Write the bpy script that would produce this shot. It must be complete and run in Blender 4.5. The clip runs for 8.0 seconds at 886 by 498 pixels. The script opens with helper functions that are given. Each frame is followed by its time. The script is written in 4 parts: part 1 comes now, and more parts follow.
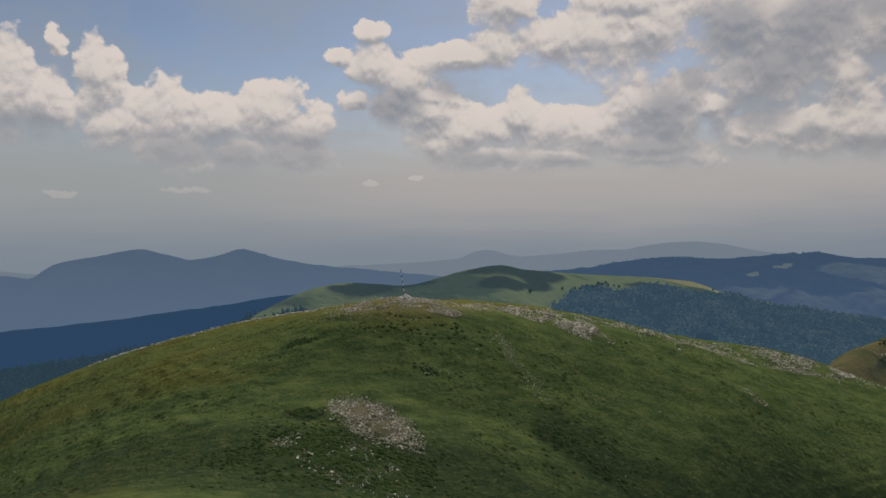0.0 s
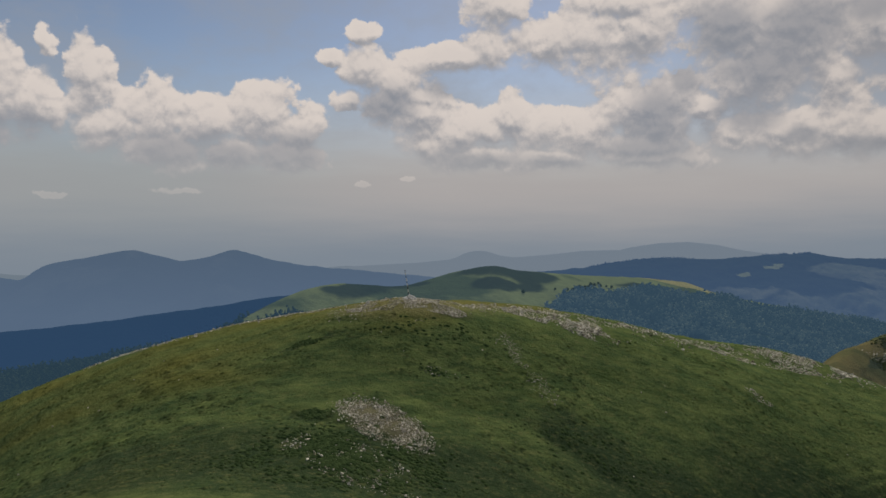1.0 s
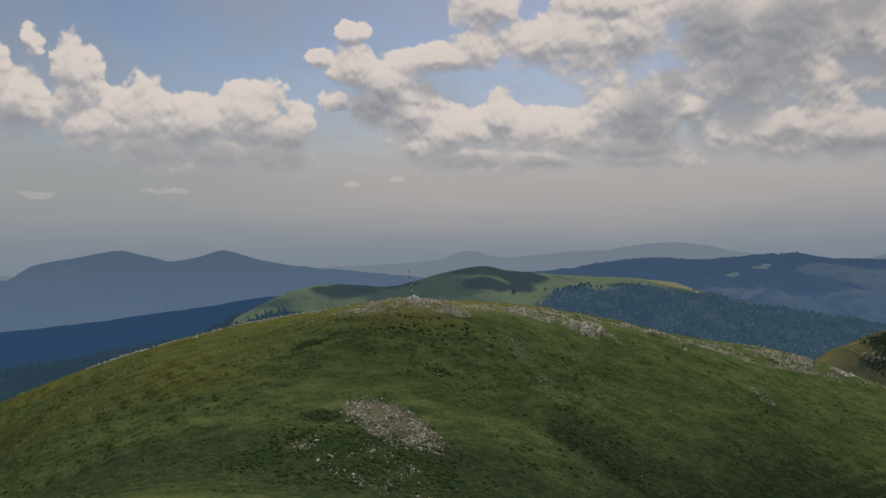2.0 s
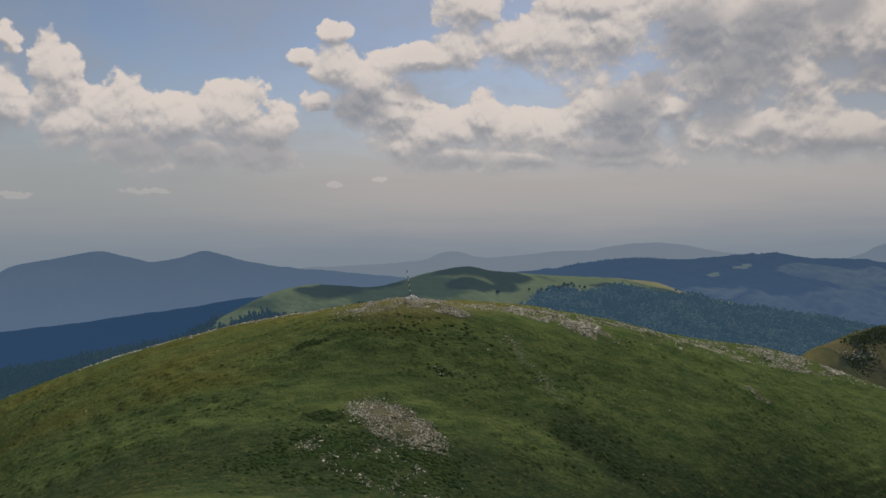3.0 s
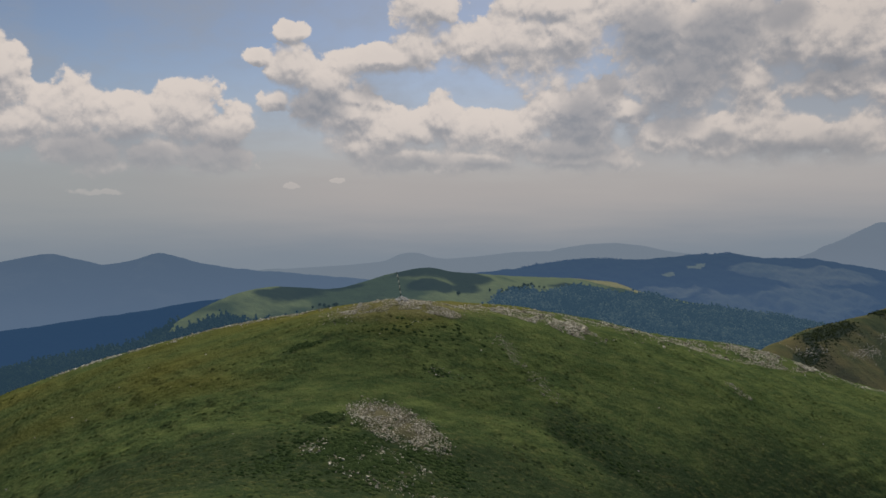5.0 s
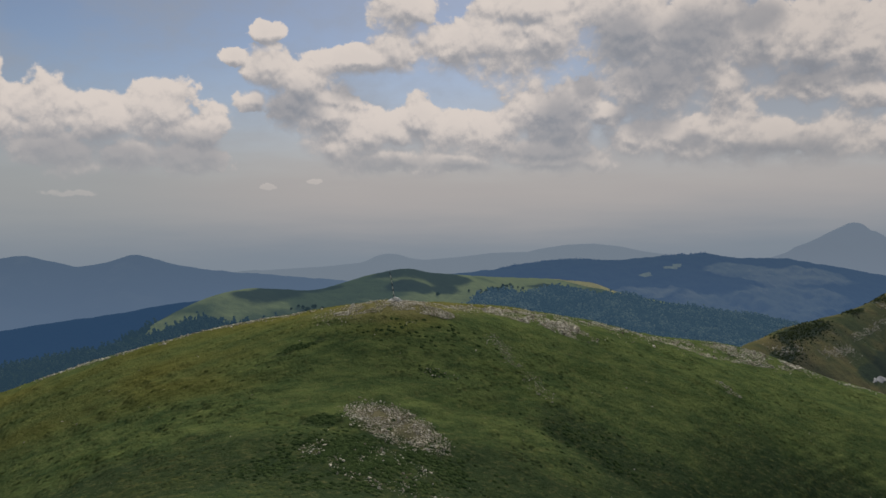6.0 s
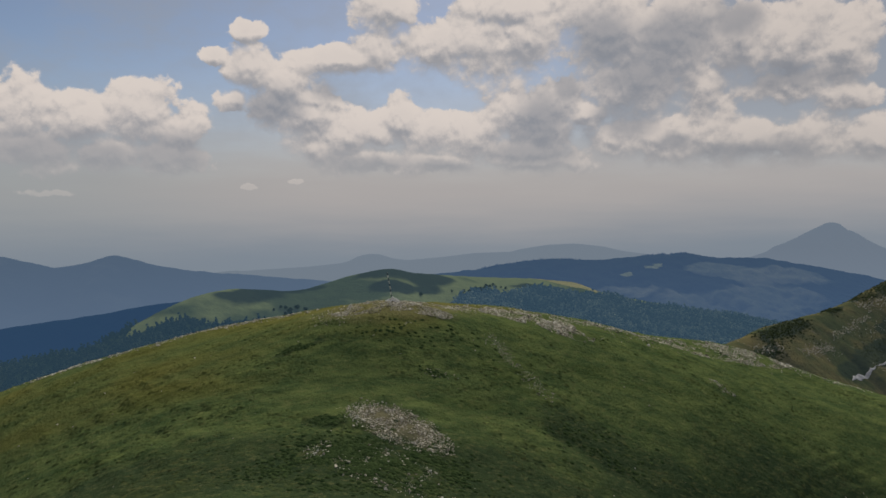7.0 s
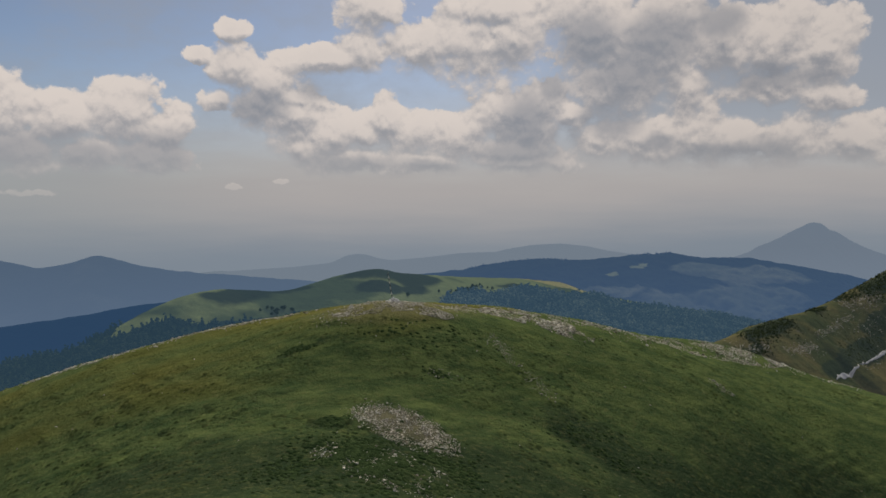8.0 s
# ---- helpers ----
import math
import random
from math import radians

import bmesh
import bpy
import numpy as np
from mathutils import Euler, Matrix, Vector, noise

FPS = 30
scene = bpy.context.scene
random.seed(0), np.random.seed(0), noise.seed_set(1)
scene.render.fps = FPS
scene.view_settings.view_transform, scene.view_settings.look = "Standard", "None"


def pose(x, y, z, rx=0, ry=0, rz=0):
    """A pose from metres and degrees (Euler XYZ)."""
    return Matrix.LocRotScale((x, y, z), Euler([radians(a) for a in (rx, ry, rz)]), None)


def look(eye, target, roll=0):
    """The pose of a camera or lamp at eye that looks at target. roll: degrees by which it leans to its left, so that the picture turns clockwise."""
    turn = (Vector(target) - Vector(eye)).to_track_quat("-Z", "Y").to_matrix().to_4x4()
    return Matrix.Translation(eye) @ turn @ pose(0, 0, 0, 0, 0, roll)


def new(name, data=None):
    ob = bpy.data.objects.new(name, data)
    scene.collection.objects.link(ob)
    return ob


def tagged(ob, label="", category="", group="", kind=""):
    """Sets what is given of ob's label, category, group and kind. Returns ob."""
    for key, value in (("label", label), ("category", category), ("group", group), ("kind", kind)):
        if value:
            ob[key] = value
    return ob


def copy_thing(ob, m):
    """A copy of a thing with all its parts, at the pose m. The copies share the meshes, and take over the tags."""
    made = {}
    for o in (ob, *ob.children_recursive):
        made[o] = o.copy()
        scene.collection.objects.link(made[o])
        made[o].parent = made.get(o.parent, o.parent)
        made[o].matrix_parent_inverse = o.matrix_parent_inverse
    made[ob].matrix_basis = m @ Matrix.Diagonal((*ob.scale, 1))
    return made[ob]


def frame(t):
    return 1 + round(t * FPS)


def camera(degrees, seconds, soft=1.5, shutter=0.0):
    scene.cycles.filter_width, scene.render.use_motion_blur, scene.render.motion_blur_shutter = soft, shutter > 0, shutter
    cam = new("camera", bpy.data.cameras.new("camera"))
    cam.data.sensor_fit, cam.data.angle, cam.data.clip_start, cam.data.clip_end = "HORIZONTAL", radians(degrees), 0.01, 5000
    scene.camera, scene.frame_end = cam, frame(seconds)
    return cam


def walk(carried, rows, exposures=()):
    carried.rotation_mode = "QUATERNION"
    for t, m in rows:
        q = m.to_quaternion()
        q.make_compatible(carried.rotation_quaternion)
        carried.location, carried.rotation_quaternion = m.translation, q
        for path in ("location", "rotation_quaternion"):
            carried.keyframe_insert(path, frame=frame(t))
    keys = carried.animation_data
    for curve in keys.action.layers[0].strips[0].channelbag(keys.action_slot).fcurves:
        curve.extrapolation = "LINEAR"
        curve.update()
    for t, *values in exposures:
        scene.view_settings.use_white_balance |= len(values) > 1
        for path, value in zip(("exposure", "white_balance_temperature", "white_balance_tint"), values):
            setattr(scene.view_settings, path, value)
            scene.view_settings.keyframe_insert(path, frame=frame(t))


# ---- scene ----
# ---------------------------------------------------------------- camera
cam = camera(60.84, 8.0, soft=1.6)
EYE, TILT = 12.74, -2.2
PATH = [
    (0.0, 0.0, 0.0, 0.0, 0.0, 0.0, 0.0),
    (0.5, -1.116, 0.124, -0.048, -0.341, 0.024, -0.019),
    (1.0, -2.078, 0.248, -0.07, -0.609, 0.06, 0.013),
    (2.5, -5.808, 0.636, -0.175, -2.003, 0.089, 0.014),
    (3.0, -7.083, 0.687, -0.206, -2.716, 0.105, 0.008),
    (3.5, -8.394, 0.773, -0.184, -3.447, 0.132, 0.007),
    (4.0, -9.707, 0.646, -0.152, -4.155, 0.151, 0.007),
    (4.5, -11.08, 0.562, -0.138, -5.01, 0.163, 0.051),
    (6.0, -14.908, 0.894, -0.235, -7.561, 0.265, 0.188),
    (6.5, -16.227, 1.071, -0.248, -8.341, 0.279, 0.216),
    (7.0, -17.481, 1.292, -0.208, -8.937, 0.27, 0.227),
    (7.5, -18.693, 1.627, -0.203, -9.488, 0.262, 0.226),
    (8.0, -19.906, 1.927, -0.172, -10.016, 0.268, 0.213),
]
walk(cam, [(t, pose(x, y, EYE + z, 90 + TILT + pitch, roll, yaw)) for t, x, y, z, yaw, pitch, roll in PATH])

# ---------------------------------------------------------------- light
SUN_AZ, SUN_EL = 12.0, 36.5          # degrees right of the y axis, and above the horizon
sun = new("sun", bpy.data.lights.new("sun", "SUN"))
sun.data.energy, sun.data.angle, sun.data.color = 3.05, radians(4.0), (1.0, 0.93, 0.80)
sun_way = Vector((math.sin(radians(SUN_AZ)) * math.cos(radians(SUN_EL)), math.cos(radians(SUN_AZ)) * math.cos(radians(SUN_EL)), math.sin(radians(SUN_EL))))
sun.matrix_world = look(sun_way * 300, (0, 0, 0))


class Graph:
    """Short hand for node trees."""

    def __init__(self, tree):
        self.tree = tree

    def node(self, kind, **settings):
        n = self.tree.nodes.new(kind)
        for key, value in settings.items():
            setattr(n, key, value)
        return n

    def put(self, value, socket):
        if value is None:
            return
        if isinstance(value, bpy.types.NodeSocket):
            self.tree.links.new(value, socket)
        else:
            socket.default_value = value

    def math(self, op, a, b=None, c=None, clamp=False):
        n = self.node("ShaderNodeMath", operation=op, use_clamp=clamp)
        for i, v in enumerate((a, b, c)):
            self.put(v, n.inputs[i])
        return n.outputs[0]

    def vec(self, op, a, b=None, c=None):
        n = self.node("ShaderNodeVectorMath", operation=op)
        for i, v in enumerate((a, b, c)):
            self.put(v, n.inputs[i])
        return n.outputs["Value"] if op in ("LENGTH", "DOT_PRODUCT") else n.outputs[0]

    def noise(self, where, scale, detail=4.0, rough=0.55, warp=0.0, colour=False):
        n = self.node("ShaderNodeTexNoise")
        self.put(where, n.inputs["Vector"])
        for key, v in (("Scale", scale), ("Detail", detail), ("Roughness", rough), ("Distortion", warp)):
            n.inputs[key].default_value = v
        return n.outputs["Color" if colour else "Fac"]

    def ramp(self, x, low, high, a=0.0, b=1.0, smooth=True):
        n = self.node("ShaderNodeMapRange", interpolation_type="SMOOTHSTEP" if smooth else "LINEAR")
        for i, v in enumerate((x, low, high, a, b)):
            self.put(v, n.inputs[i])
        return n.outputs[0]

    def mix(self, fac, a, b, blend="MIX"):
        n = self.node("ShaderNodeMix", data_type="RGBA", blend_type=blend)
        self.put(fac, n.inputs["Factor"])
        for v, key in ((a, 6), (b, 7)):
            self.put((*v, 1) if isinstance(v, tuple) and len(v) == 3 else v, n.inputs[key])
        return n.outputs[2]


# clouds: azimuth and elevation of the middle, half width and half height, in degrees
LEFT_BANK = [
    (-29.8, 8.5, 2.1, 3.2), (-27.7, 7.9, 1.7, 2.6), (-24.4, 9.3, 1.6, 3.0), (-23.3, 6.5, 2.1, 1.9), (-20.1, 7.3, 2.5, 2.2), (-16.5, 7.1, 2.6, 1.9),
    (-13.1, 7.7, 2.8, 2.2), (-10.2, 6.5, 2.0, 1.9), (-18.9, 5.1, 3.5, 1.5), (-15.6, 4.8, 2.9, 1.3), (-11.1, 4.9, 2.9, 1.3), (-18.4, 2.2, 1.4, 0.2),
    (-26.8, 1.9, 0.9, 0.2), (-5.3, 2.8, 0.6, 0.2), (-2.1, 3.0, 0.5, 0.2), (-27.0, 11.8, 0.7, 0.9),
]
MIDDLE_BANK = [
    (-3.2, 10.2, 1.8, 1.8), (-0.5, 9.3, 2.1, 1.2),
    (-5.4, 14.0, 1.3, 0.7), (-7.8, 12.0, 1.0, 0.5), (-5.0, 11.4, 2.0, 1.8), (-3.8, 8.9, 2.2, 1.7), (-6.3, 9.2, 1.3, 0.9), (-2.8, 10.6, 1.7, 1.0),
    (1.0, 11.9, 4.7, 1.0), (4.2, 12.8, 2.1, 1.3), (-0.5, 5.9, 2.0, 1.5), (3.1, 4.8, 3.9, 1.2), (5.7, 7.6, 1.6, 1.8), (8.5, 6.5, 2.9, 2.2),
    (11.2, 6.3, 2.8, 2.0), (4.6, 15.8, 2.6, 1.6), (8.3, 13.1, 3.0, 1.8), (12.0, 13.3, 4.0, 2.5), (15.4, 13.6, 3.6, 2.5), (14.1, 15.7, 3.6, 1.4),
    (14.2, 8.5, 2.5, 2.4), (16.8, 7.4, 2.4, 3.4), (15.8, 5.5, 3.6, 1.4), (-1.3, 7.9, 2.4, 1.8), (1.6, 6.6, 2.8, 1.9), (4.0, 6.9, 2.0, 1.7),
]
RIGHT_BANK = [
    (8.3, 4.7, 4.7, 0.8), (15.8, 4.6, 4.1, 0.8), (19.9, 8.2, 1.6, 0.9), (21.3, 6.3, 2.2, 1.3), (24.2, 6.1, 3.1, 1.5), (27.5, 6.1, 3.3, 1.9),
    (31.4, 5.8, 2.7, 1.7), (35.1, 5.6, 2.9, 1.7), (38.7, 5.6, 2.4, 1.7), (27.8, 9.4, 2.2, 2.2), (23.0, 10.1, 3.9, 2.0), (21.4, 13.5, 4.3, 3.1),
    (26.0, 13.2, 4.1, 3.1), (30.3, 12.6, 2.4, 2.5), (33.5, 12.2, 2.6, 2.6), (36.8, 11.5, 2.2, 2.9), (33.0, 9.4, 3.3, 1.2), (36.9, 8.7, 2.2, 1.2),
]
# their grey undersides and thick hearts
HEARTS = [
    (-18.9, 5.0, 3.4, 1.4), (-15.5, 4.6, 2.3, 1.2), (-10.8, 5.0, 3.2, 1.6), (-28.7, 5.9, 2.4, 1.3), (-3.8, 8.6, 2.1, 1.5), (1.0, 9.8, 1.7, 0.8),
    (2.9, 4.5, 3.6, 0.7), (16.3, 7.1, 2.0, 2.6), (15.8, 5.2, 3.5, 1.2), (9.1, 4.3, 2.1, 0.5), (22.4, 7.6, 2.0, 1.2), (23.6, 10.5, 3.1, 1.7),
    (20.8, 13.2, 2.6, 1.9), (26.0, 13.0, 2.8, 1.9), (29.9, 13.9, 1.6, 1.2), (33.0, 9.9, 3.2, 0.9), (25.7, 5.8, 1.0, 0.7), (29.5, 5.0, 1.7, 0.7),
    (32.8, 4.9, 2.0, 0.9), (19.1, 6.5, 1.3, 1.0), (18.2, 10.0, 1.1, 1.2),
]


def blobs(g, bent, places, soft):
    """One where a place lies in the middle of a lump, zero at its rim."""
    total = None
    for az, el, w, h in places:
        r = g.vec("LENGTH", g.vec("MULTIPLY_ADD", bent, (1 / w, 1 / h, 0), (-az / w, -el / h, 0)))
        one = g.math("SUBTRACT", 1.0, r)
        total = one if total is None else g.math("SMOOTH_MAX", total, one, soft)
    return total


def jitter(g, place, scale, detail, amount):
    n = g.noise(place, scale, detail, 0.6, colour=True)
    return g.vec("MULTIPLY", g.vec("SUBTRACT", n, (0.5, 0.5, 0.5)), (amount, amount * 0.8, 0))


def cloud_field():
    """How thick the clouds are in a direction given in degrees (azimuth, elevation)."""
    tree = bpy.data.node_groups.new("cloud_field", "ShaderNodeTree")
    tree.interface.new_socket("Place", in_out="INPUT", socket_type="NodeSocketVector")
    tree.interface.new_socket("Thick", in_out="OUTPUT", socket_type="NodeSocketFloat")
    g = Graph(tree)
    place = g.node("NodeGroupInput").outputs[0]
    bent = g.vec("ADD", place, jitter(g, place, 0.3, 5.0, 2.4))
    total = g.math("ADD", blobs(g, bent, LEFT_BANK + MIDDLE_BANK + RIGHT_BANK, 0.25), 0.24)
    # the rest of the sky, beside and above: broken cloud of the same kind
    parts = g.node("ShaderNodeSeparateXYZ")
    g.put(place, parts.inputs[0])
    beside = g.ramp(g.math("ABSOLUTE", g.math("SUBTRACT", parts.outputs[0], 4.0)), 38, 50)
    above = g.ramp(parts.outputs[1], 17, 22)
    out = g.math("MAXIMUM", beside, above)
    broken = g.math("MULTIPLY_ADD", g.noise(place, 0.055, 3.0, 0.55), 4.0, -2.1)
    broken = g.math("MULTIPLY_ADD", out, g.math("ADD", broken, 3.0), -3.0)
    total = g.math("MAXIMUM", total, broken)
    # heaped puffs at four sizes
    loose = g.vec("ADD", place, jitter(g, place, 0.9, 3.0, 1.3))
    puffs = None
    for scale, weight in ((0.28, 0.6), (0.6, 0.42), (1.3, 0.20), (2.8, 0.09)):
        v = g.node("ShaderNodeTexVoronoi", feature="SMOOTH_F1", voronoi_dimensions="2D")
        g.put(g.vec("MULTIPLY", loose, (0.9, 1.1, 0)), v.inputs["Vector"])
        v.inputs["Scale"].default_value, v.inputs["Smoothness"].default_value = scale, 0.4
        one = g.math("MULTIPLY", g.math("SUBTRACT", 0.4, v.outputs["Distance"]), weight)
        puffs = one if puffs is None else g.math("ADD", puffs, one)
    fine = g.math("SUBTRACT", g.noise(place, 0.9, 8.0, 0.64), 0.5)
    thick = g.math("ADD", total, g.math("MULTIPLY_ADD", fine, 0.62, puffs))
    g.put(thick, g.node("NodeGroupOutput").inputs[0])
    return tree


def make_world():
    world = bpy.data.worlds.new("sky")
    scene.world = world
    world.use_nodes = True
    tree = world.node_tree
    tree.nodes.clear()
    g = Graph(tree)
    way = g.node("ShaderNodeTexCoord").outputs["Generated"]
    xyz = g.node("ShaderNodeSeparateXYZ")
    g.put(way, xyz.inputs[0])
    azimuth = g.math("DEGREES", g.math("ARCTAN2", xyz.outputs[0], xyz.outputs[1]))
    height = g.math("DEGREES", g.math("ARCSINE", xyz.outputs[2]))
    join = g.node("ShaderNodeCombineXYZ")
    g.put(azimuth, join.inputs[0]), g.put(height, join.inputs[1])
    place = join.outputs[0]
    air = g.node("ShaderNodeTexSky", sky_type="NISHITA", sun_disc=False)
    air.sun_elevation, air.sun_rotation, air.altitude = radians(SUN_EL), radians(SUN_AZ), 1800
    air.air_density, air.dust_density = 1.0, 1.5
    blue = g.vec("MULTIPLY", air.outputs[0], (0.062, 0.06, 0.06))
    # haze of a summer afternoon towards the horizon, in faint streaks
    low = g.math("SUBTRACT", height, g.ramp(azimuth, 14.0, 34.0, 0.0, 1.0))
    low = g.math("ADD", low, g.math("MULTIPLY_ADD", g.noise(g.vec("MULTIPLY", place, (0.1, 0.9, 0)), 1.0, 4.0, 0.55), 1.6, -0.8))
    pale = g.mix(g.ramp(azimuth, -24.0, 2.0), (0.315, 0.327, 0.334), (0.396, 0.373, 0.366))
    haze = g.mix(g.ramp(low, -3.2, 2.4), (0.205, 0.242, 0.287), pale)
    streak = g.noise(g.vec("MULTIPLY", place, (0.12, 0.7, 0)), 1.0, 3.0, 0.5)
    sky = g.mix(g.ramp(g.math("ADD", height, g.math("MULTIPLY", streak, 3.0)), 3.5, 13.5), haze, blue)
    # thin broken veil, thicker to the right
    veil = g.ramp(g.noise(g.vec("MULTIPLY", place, (0.09, 0.16, 0)), 1.0, 6.0, 0.62), 0.38, 0.7, 0.0, 0.55)
    veil = g.math("MAXIMUM", veil, g.ramp(azimuth, 14.0, 24.0, 0.0, 0.8))
    veil = g.math("MULTIPLY", veil, g.ramp(height, 3.0, 9.0))
    sky = g.mix(veil, sky, (0.30, 0.315, 0.345))
    field = cloud_field()
    thick = []
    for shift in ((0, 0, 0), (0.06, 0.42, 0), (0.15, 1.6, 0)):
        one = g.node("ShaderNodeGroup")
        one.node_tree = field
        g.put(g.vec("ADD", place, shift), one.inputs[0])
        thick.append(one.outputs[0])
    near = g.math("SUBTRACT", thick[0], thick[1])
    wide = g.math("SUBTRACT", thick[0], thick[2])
    # crisp tops, ragged soft bases
    crisp = g.ramp(thick[0], -0.03, 0.2)
    soft = g.ramp(thick[0], -0.1, 0.62)
    cover = g.node("ShaderNodeMix")
    g.put(g.ramp(wide, -0.25, 0.1), cover.inputs[0]), g.put(soft, cover.inputs[2]), g.put(crisp, cover.inputs[3])
    cover = g.math("MULTIPLY", cover.outputs[0], g.ramp(height, 1.5, 5.5, 0.3, 1.0))
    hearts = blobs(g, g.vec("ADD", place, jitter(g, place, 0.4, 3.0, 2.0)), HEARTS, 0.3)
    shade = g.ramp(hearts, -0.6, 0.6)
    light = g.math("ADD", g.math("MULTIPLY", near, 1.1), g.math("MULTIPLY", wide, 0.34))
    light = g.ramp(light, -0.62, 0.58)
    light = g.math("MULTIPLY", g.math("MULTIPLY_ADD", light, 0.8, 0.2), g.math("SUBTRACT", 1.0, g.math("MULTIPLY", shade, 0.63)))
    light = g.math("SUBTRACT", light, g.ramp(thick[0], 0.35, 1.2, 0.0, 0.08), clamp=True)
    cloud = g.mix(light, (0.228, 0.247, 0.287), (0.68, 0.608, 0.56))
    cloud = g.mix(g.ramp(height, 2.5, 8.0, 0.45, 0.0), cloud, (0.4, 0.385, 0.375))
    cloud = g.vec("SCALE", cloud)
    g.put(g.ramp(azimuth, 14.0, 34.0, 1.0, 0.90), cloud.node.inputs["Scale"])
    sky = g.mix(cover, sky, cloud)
    back = g.node("ShaderNodeBackground")
    g.put(sky, back.inputs[0])
    g.put(1.0, back.inputs[1])
    g.put(back.outputs[0], g.node("ShaderNodeOutputWorld").inputs[0])


make_world()
scene.view_settings.exposure = 0.0


# ---------------------------------------------------------------- materials
def material(name):
    m = bpy.data.materials.new(name)
    m.use_nodes = True
    m.node_tree.nodes.clear()
    g = Graph(m.node_tree)
    out = g.node("ShaderNodeOutputMaterial").inputs[0]
    return m, g, out


def surface(g, colour, rough=0.9, bump=None, strength=0.5, distance=0.1, metal=0.0, gloss=0.0):
    b = g.node("ShaderNodeBsdfPrincipled")
    g.put((*colour, 1) if isinstance(colour, tuple) and len(colour) == 3 else colour, b.inputs["Base Color"])
    g.put(rough, b.inputs["Roughness"])
    g.put(metal, b.inputs["Metallic"])
    b.inputs["Specular IOR Level"].default_value = gloss
    if bump is not None:
        n = g.node("ShaderNodeBump")
        n.inputs["Strength"].default_value, n.inputs["Distance"].default_value = strength, distance
        g.put(bump, n.inputs["Height"])
        g.put(n.outputs[0], b.inputs["Normal"])
    return b.outputs[0]


def spot(g):
    return g.node("ShaderNodeNewGeometry").outputs["Position"]


# dark tussocks and painted shade on the slope: place and half widths
TUSSOCK_SHADE = [(-12, 83, 24, 11), (18, 101, 9, 4.5), (30, 95, 18, 8), (58, 103, 26, 12), (-21, 114.5, 3.4, 1.5), (-17.5, 95.4, 3.0, 2.0), (4, 86, 18, 9), (-42, 86, 30, 11)]


def grass_colour(g, p):
    flat = g.vec("MULTIPLY", p, (0.55, 1.3, 1.3))
    green = g.mix(g.ramp(g.noise(flat, 0.3, 6.0, 0.62), 0.3, 0.72), (0.056, 0.090, 0.035), (0.124, 0.160, 0.055))
    xyz = g.node("ShaderNodeSeparateXYZ")
    g.put(p, xyz.inputs[0])
    # drier to the left; height ramps paint in light: paler crest, darker foot
    dry_lit = g.math("ADD", g.ramp(xyz.outputs[0], -52, 20, 0.11, -0.09), g.ramp(xyz.outputs[2], -9, -0.5, 0.0, 0.26))
    dry_lit = g.math("ADD", dry_lit, g.ramp(xyz.outputs[2], -14.5, -9, -0.14, 0.0))
    dry = g.ramp(g.math("ADD", g.noise(flat, 0.035, 5.0, 0.6), dry_lit), 0.46, 0.72)
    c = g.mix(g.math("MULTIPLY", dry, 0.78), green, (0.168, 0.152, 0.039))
    soil = g.ramp(g.noise(flat, 0.2, 6.0, 0.7), 0.64, 0.76)
    c = g.mix(g.math("MULTIPLY", soil, 0.28), c, (0.145, 0.106, 0.070))
    heath = g.ramp(g.noise(flat, 0.07, 6.0, 0.66), 0.52, 0.66)
    c = g.mix(g.math("MULTIPLY", heath, 0.45), c, (0.034, 0.060, 0.018))
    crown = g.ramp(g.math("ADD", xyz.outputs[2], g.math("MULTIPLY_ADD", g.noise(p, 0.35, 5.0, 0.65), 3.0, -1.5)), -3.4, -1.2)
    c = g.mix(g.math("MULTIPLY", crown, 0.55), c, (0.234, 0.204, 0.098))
    bare = g.node("ShaderNodeMapping")
    bare.vector_type = "TEXTURE"
    bare.inputs["Location"].default_value, bare.inputs["Rotation"].default_value = (-8.6, 94.2, 0), (0, 0, radians(-35))
    bare.inputs["Scale"].default_value = (7.0, 3.7, 1e4)
    g.put(p, bare.inputs[0])
    worn = g.math("ADD", g.vec("LENGTH", bare.outputs[0]), g.math("MULTIPLY_ADD", g.noise(p, 0.7, 4.0, 0.6), 1.0, -0.5))
    c = g.mix(g.ramp(worn, 0.5, 1.1, 0.55, 0.0), c, (0.241, 0.188, 0.137))
    # dark tussock growth and the lower slope's shade, painted together with ragged rims
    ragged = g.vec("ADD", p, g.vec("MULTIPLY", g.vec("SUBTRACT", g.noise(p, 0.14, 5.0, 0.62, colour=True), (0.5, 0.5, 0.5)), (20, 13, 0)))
    tussock_shade = None
    for dx, dy, a, b in TUSSOCK_SHADE:
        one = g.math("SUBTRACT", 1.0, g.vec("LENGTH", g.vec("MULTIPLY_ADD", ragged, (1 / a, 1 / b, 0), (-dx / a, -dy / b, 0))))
        tussock_shade = one if tussock_shade is None else g.math("MAXIMUM", tussock_shade, one)
    c = g.mix(g.ramp(tussock_shade, -0.2, 0.5, 0.0, 0.78), c, (0.029, 0.048, 0.026))
    # straw-coloured and dark tufts, a hand to a pace across
    tuft = g.noise(g.vec("MULTIPLY", p, (0.7, 1.5, 1.5)), 0.9, 6.0, 0.74)
    c = g.mix(g.ramp(tuft, 0.50, 0.68, 0.0, 0.38), c, (0.200, 0.190, 0.078))
    c = g.mix(g.ramp(tuft, 0.47, 0.32, 0.0, 0.55), c, (0.022, 0.038, 0.016))
    speck = g.noise(p, 3.2, 3.0, 0.7)
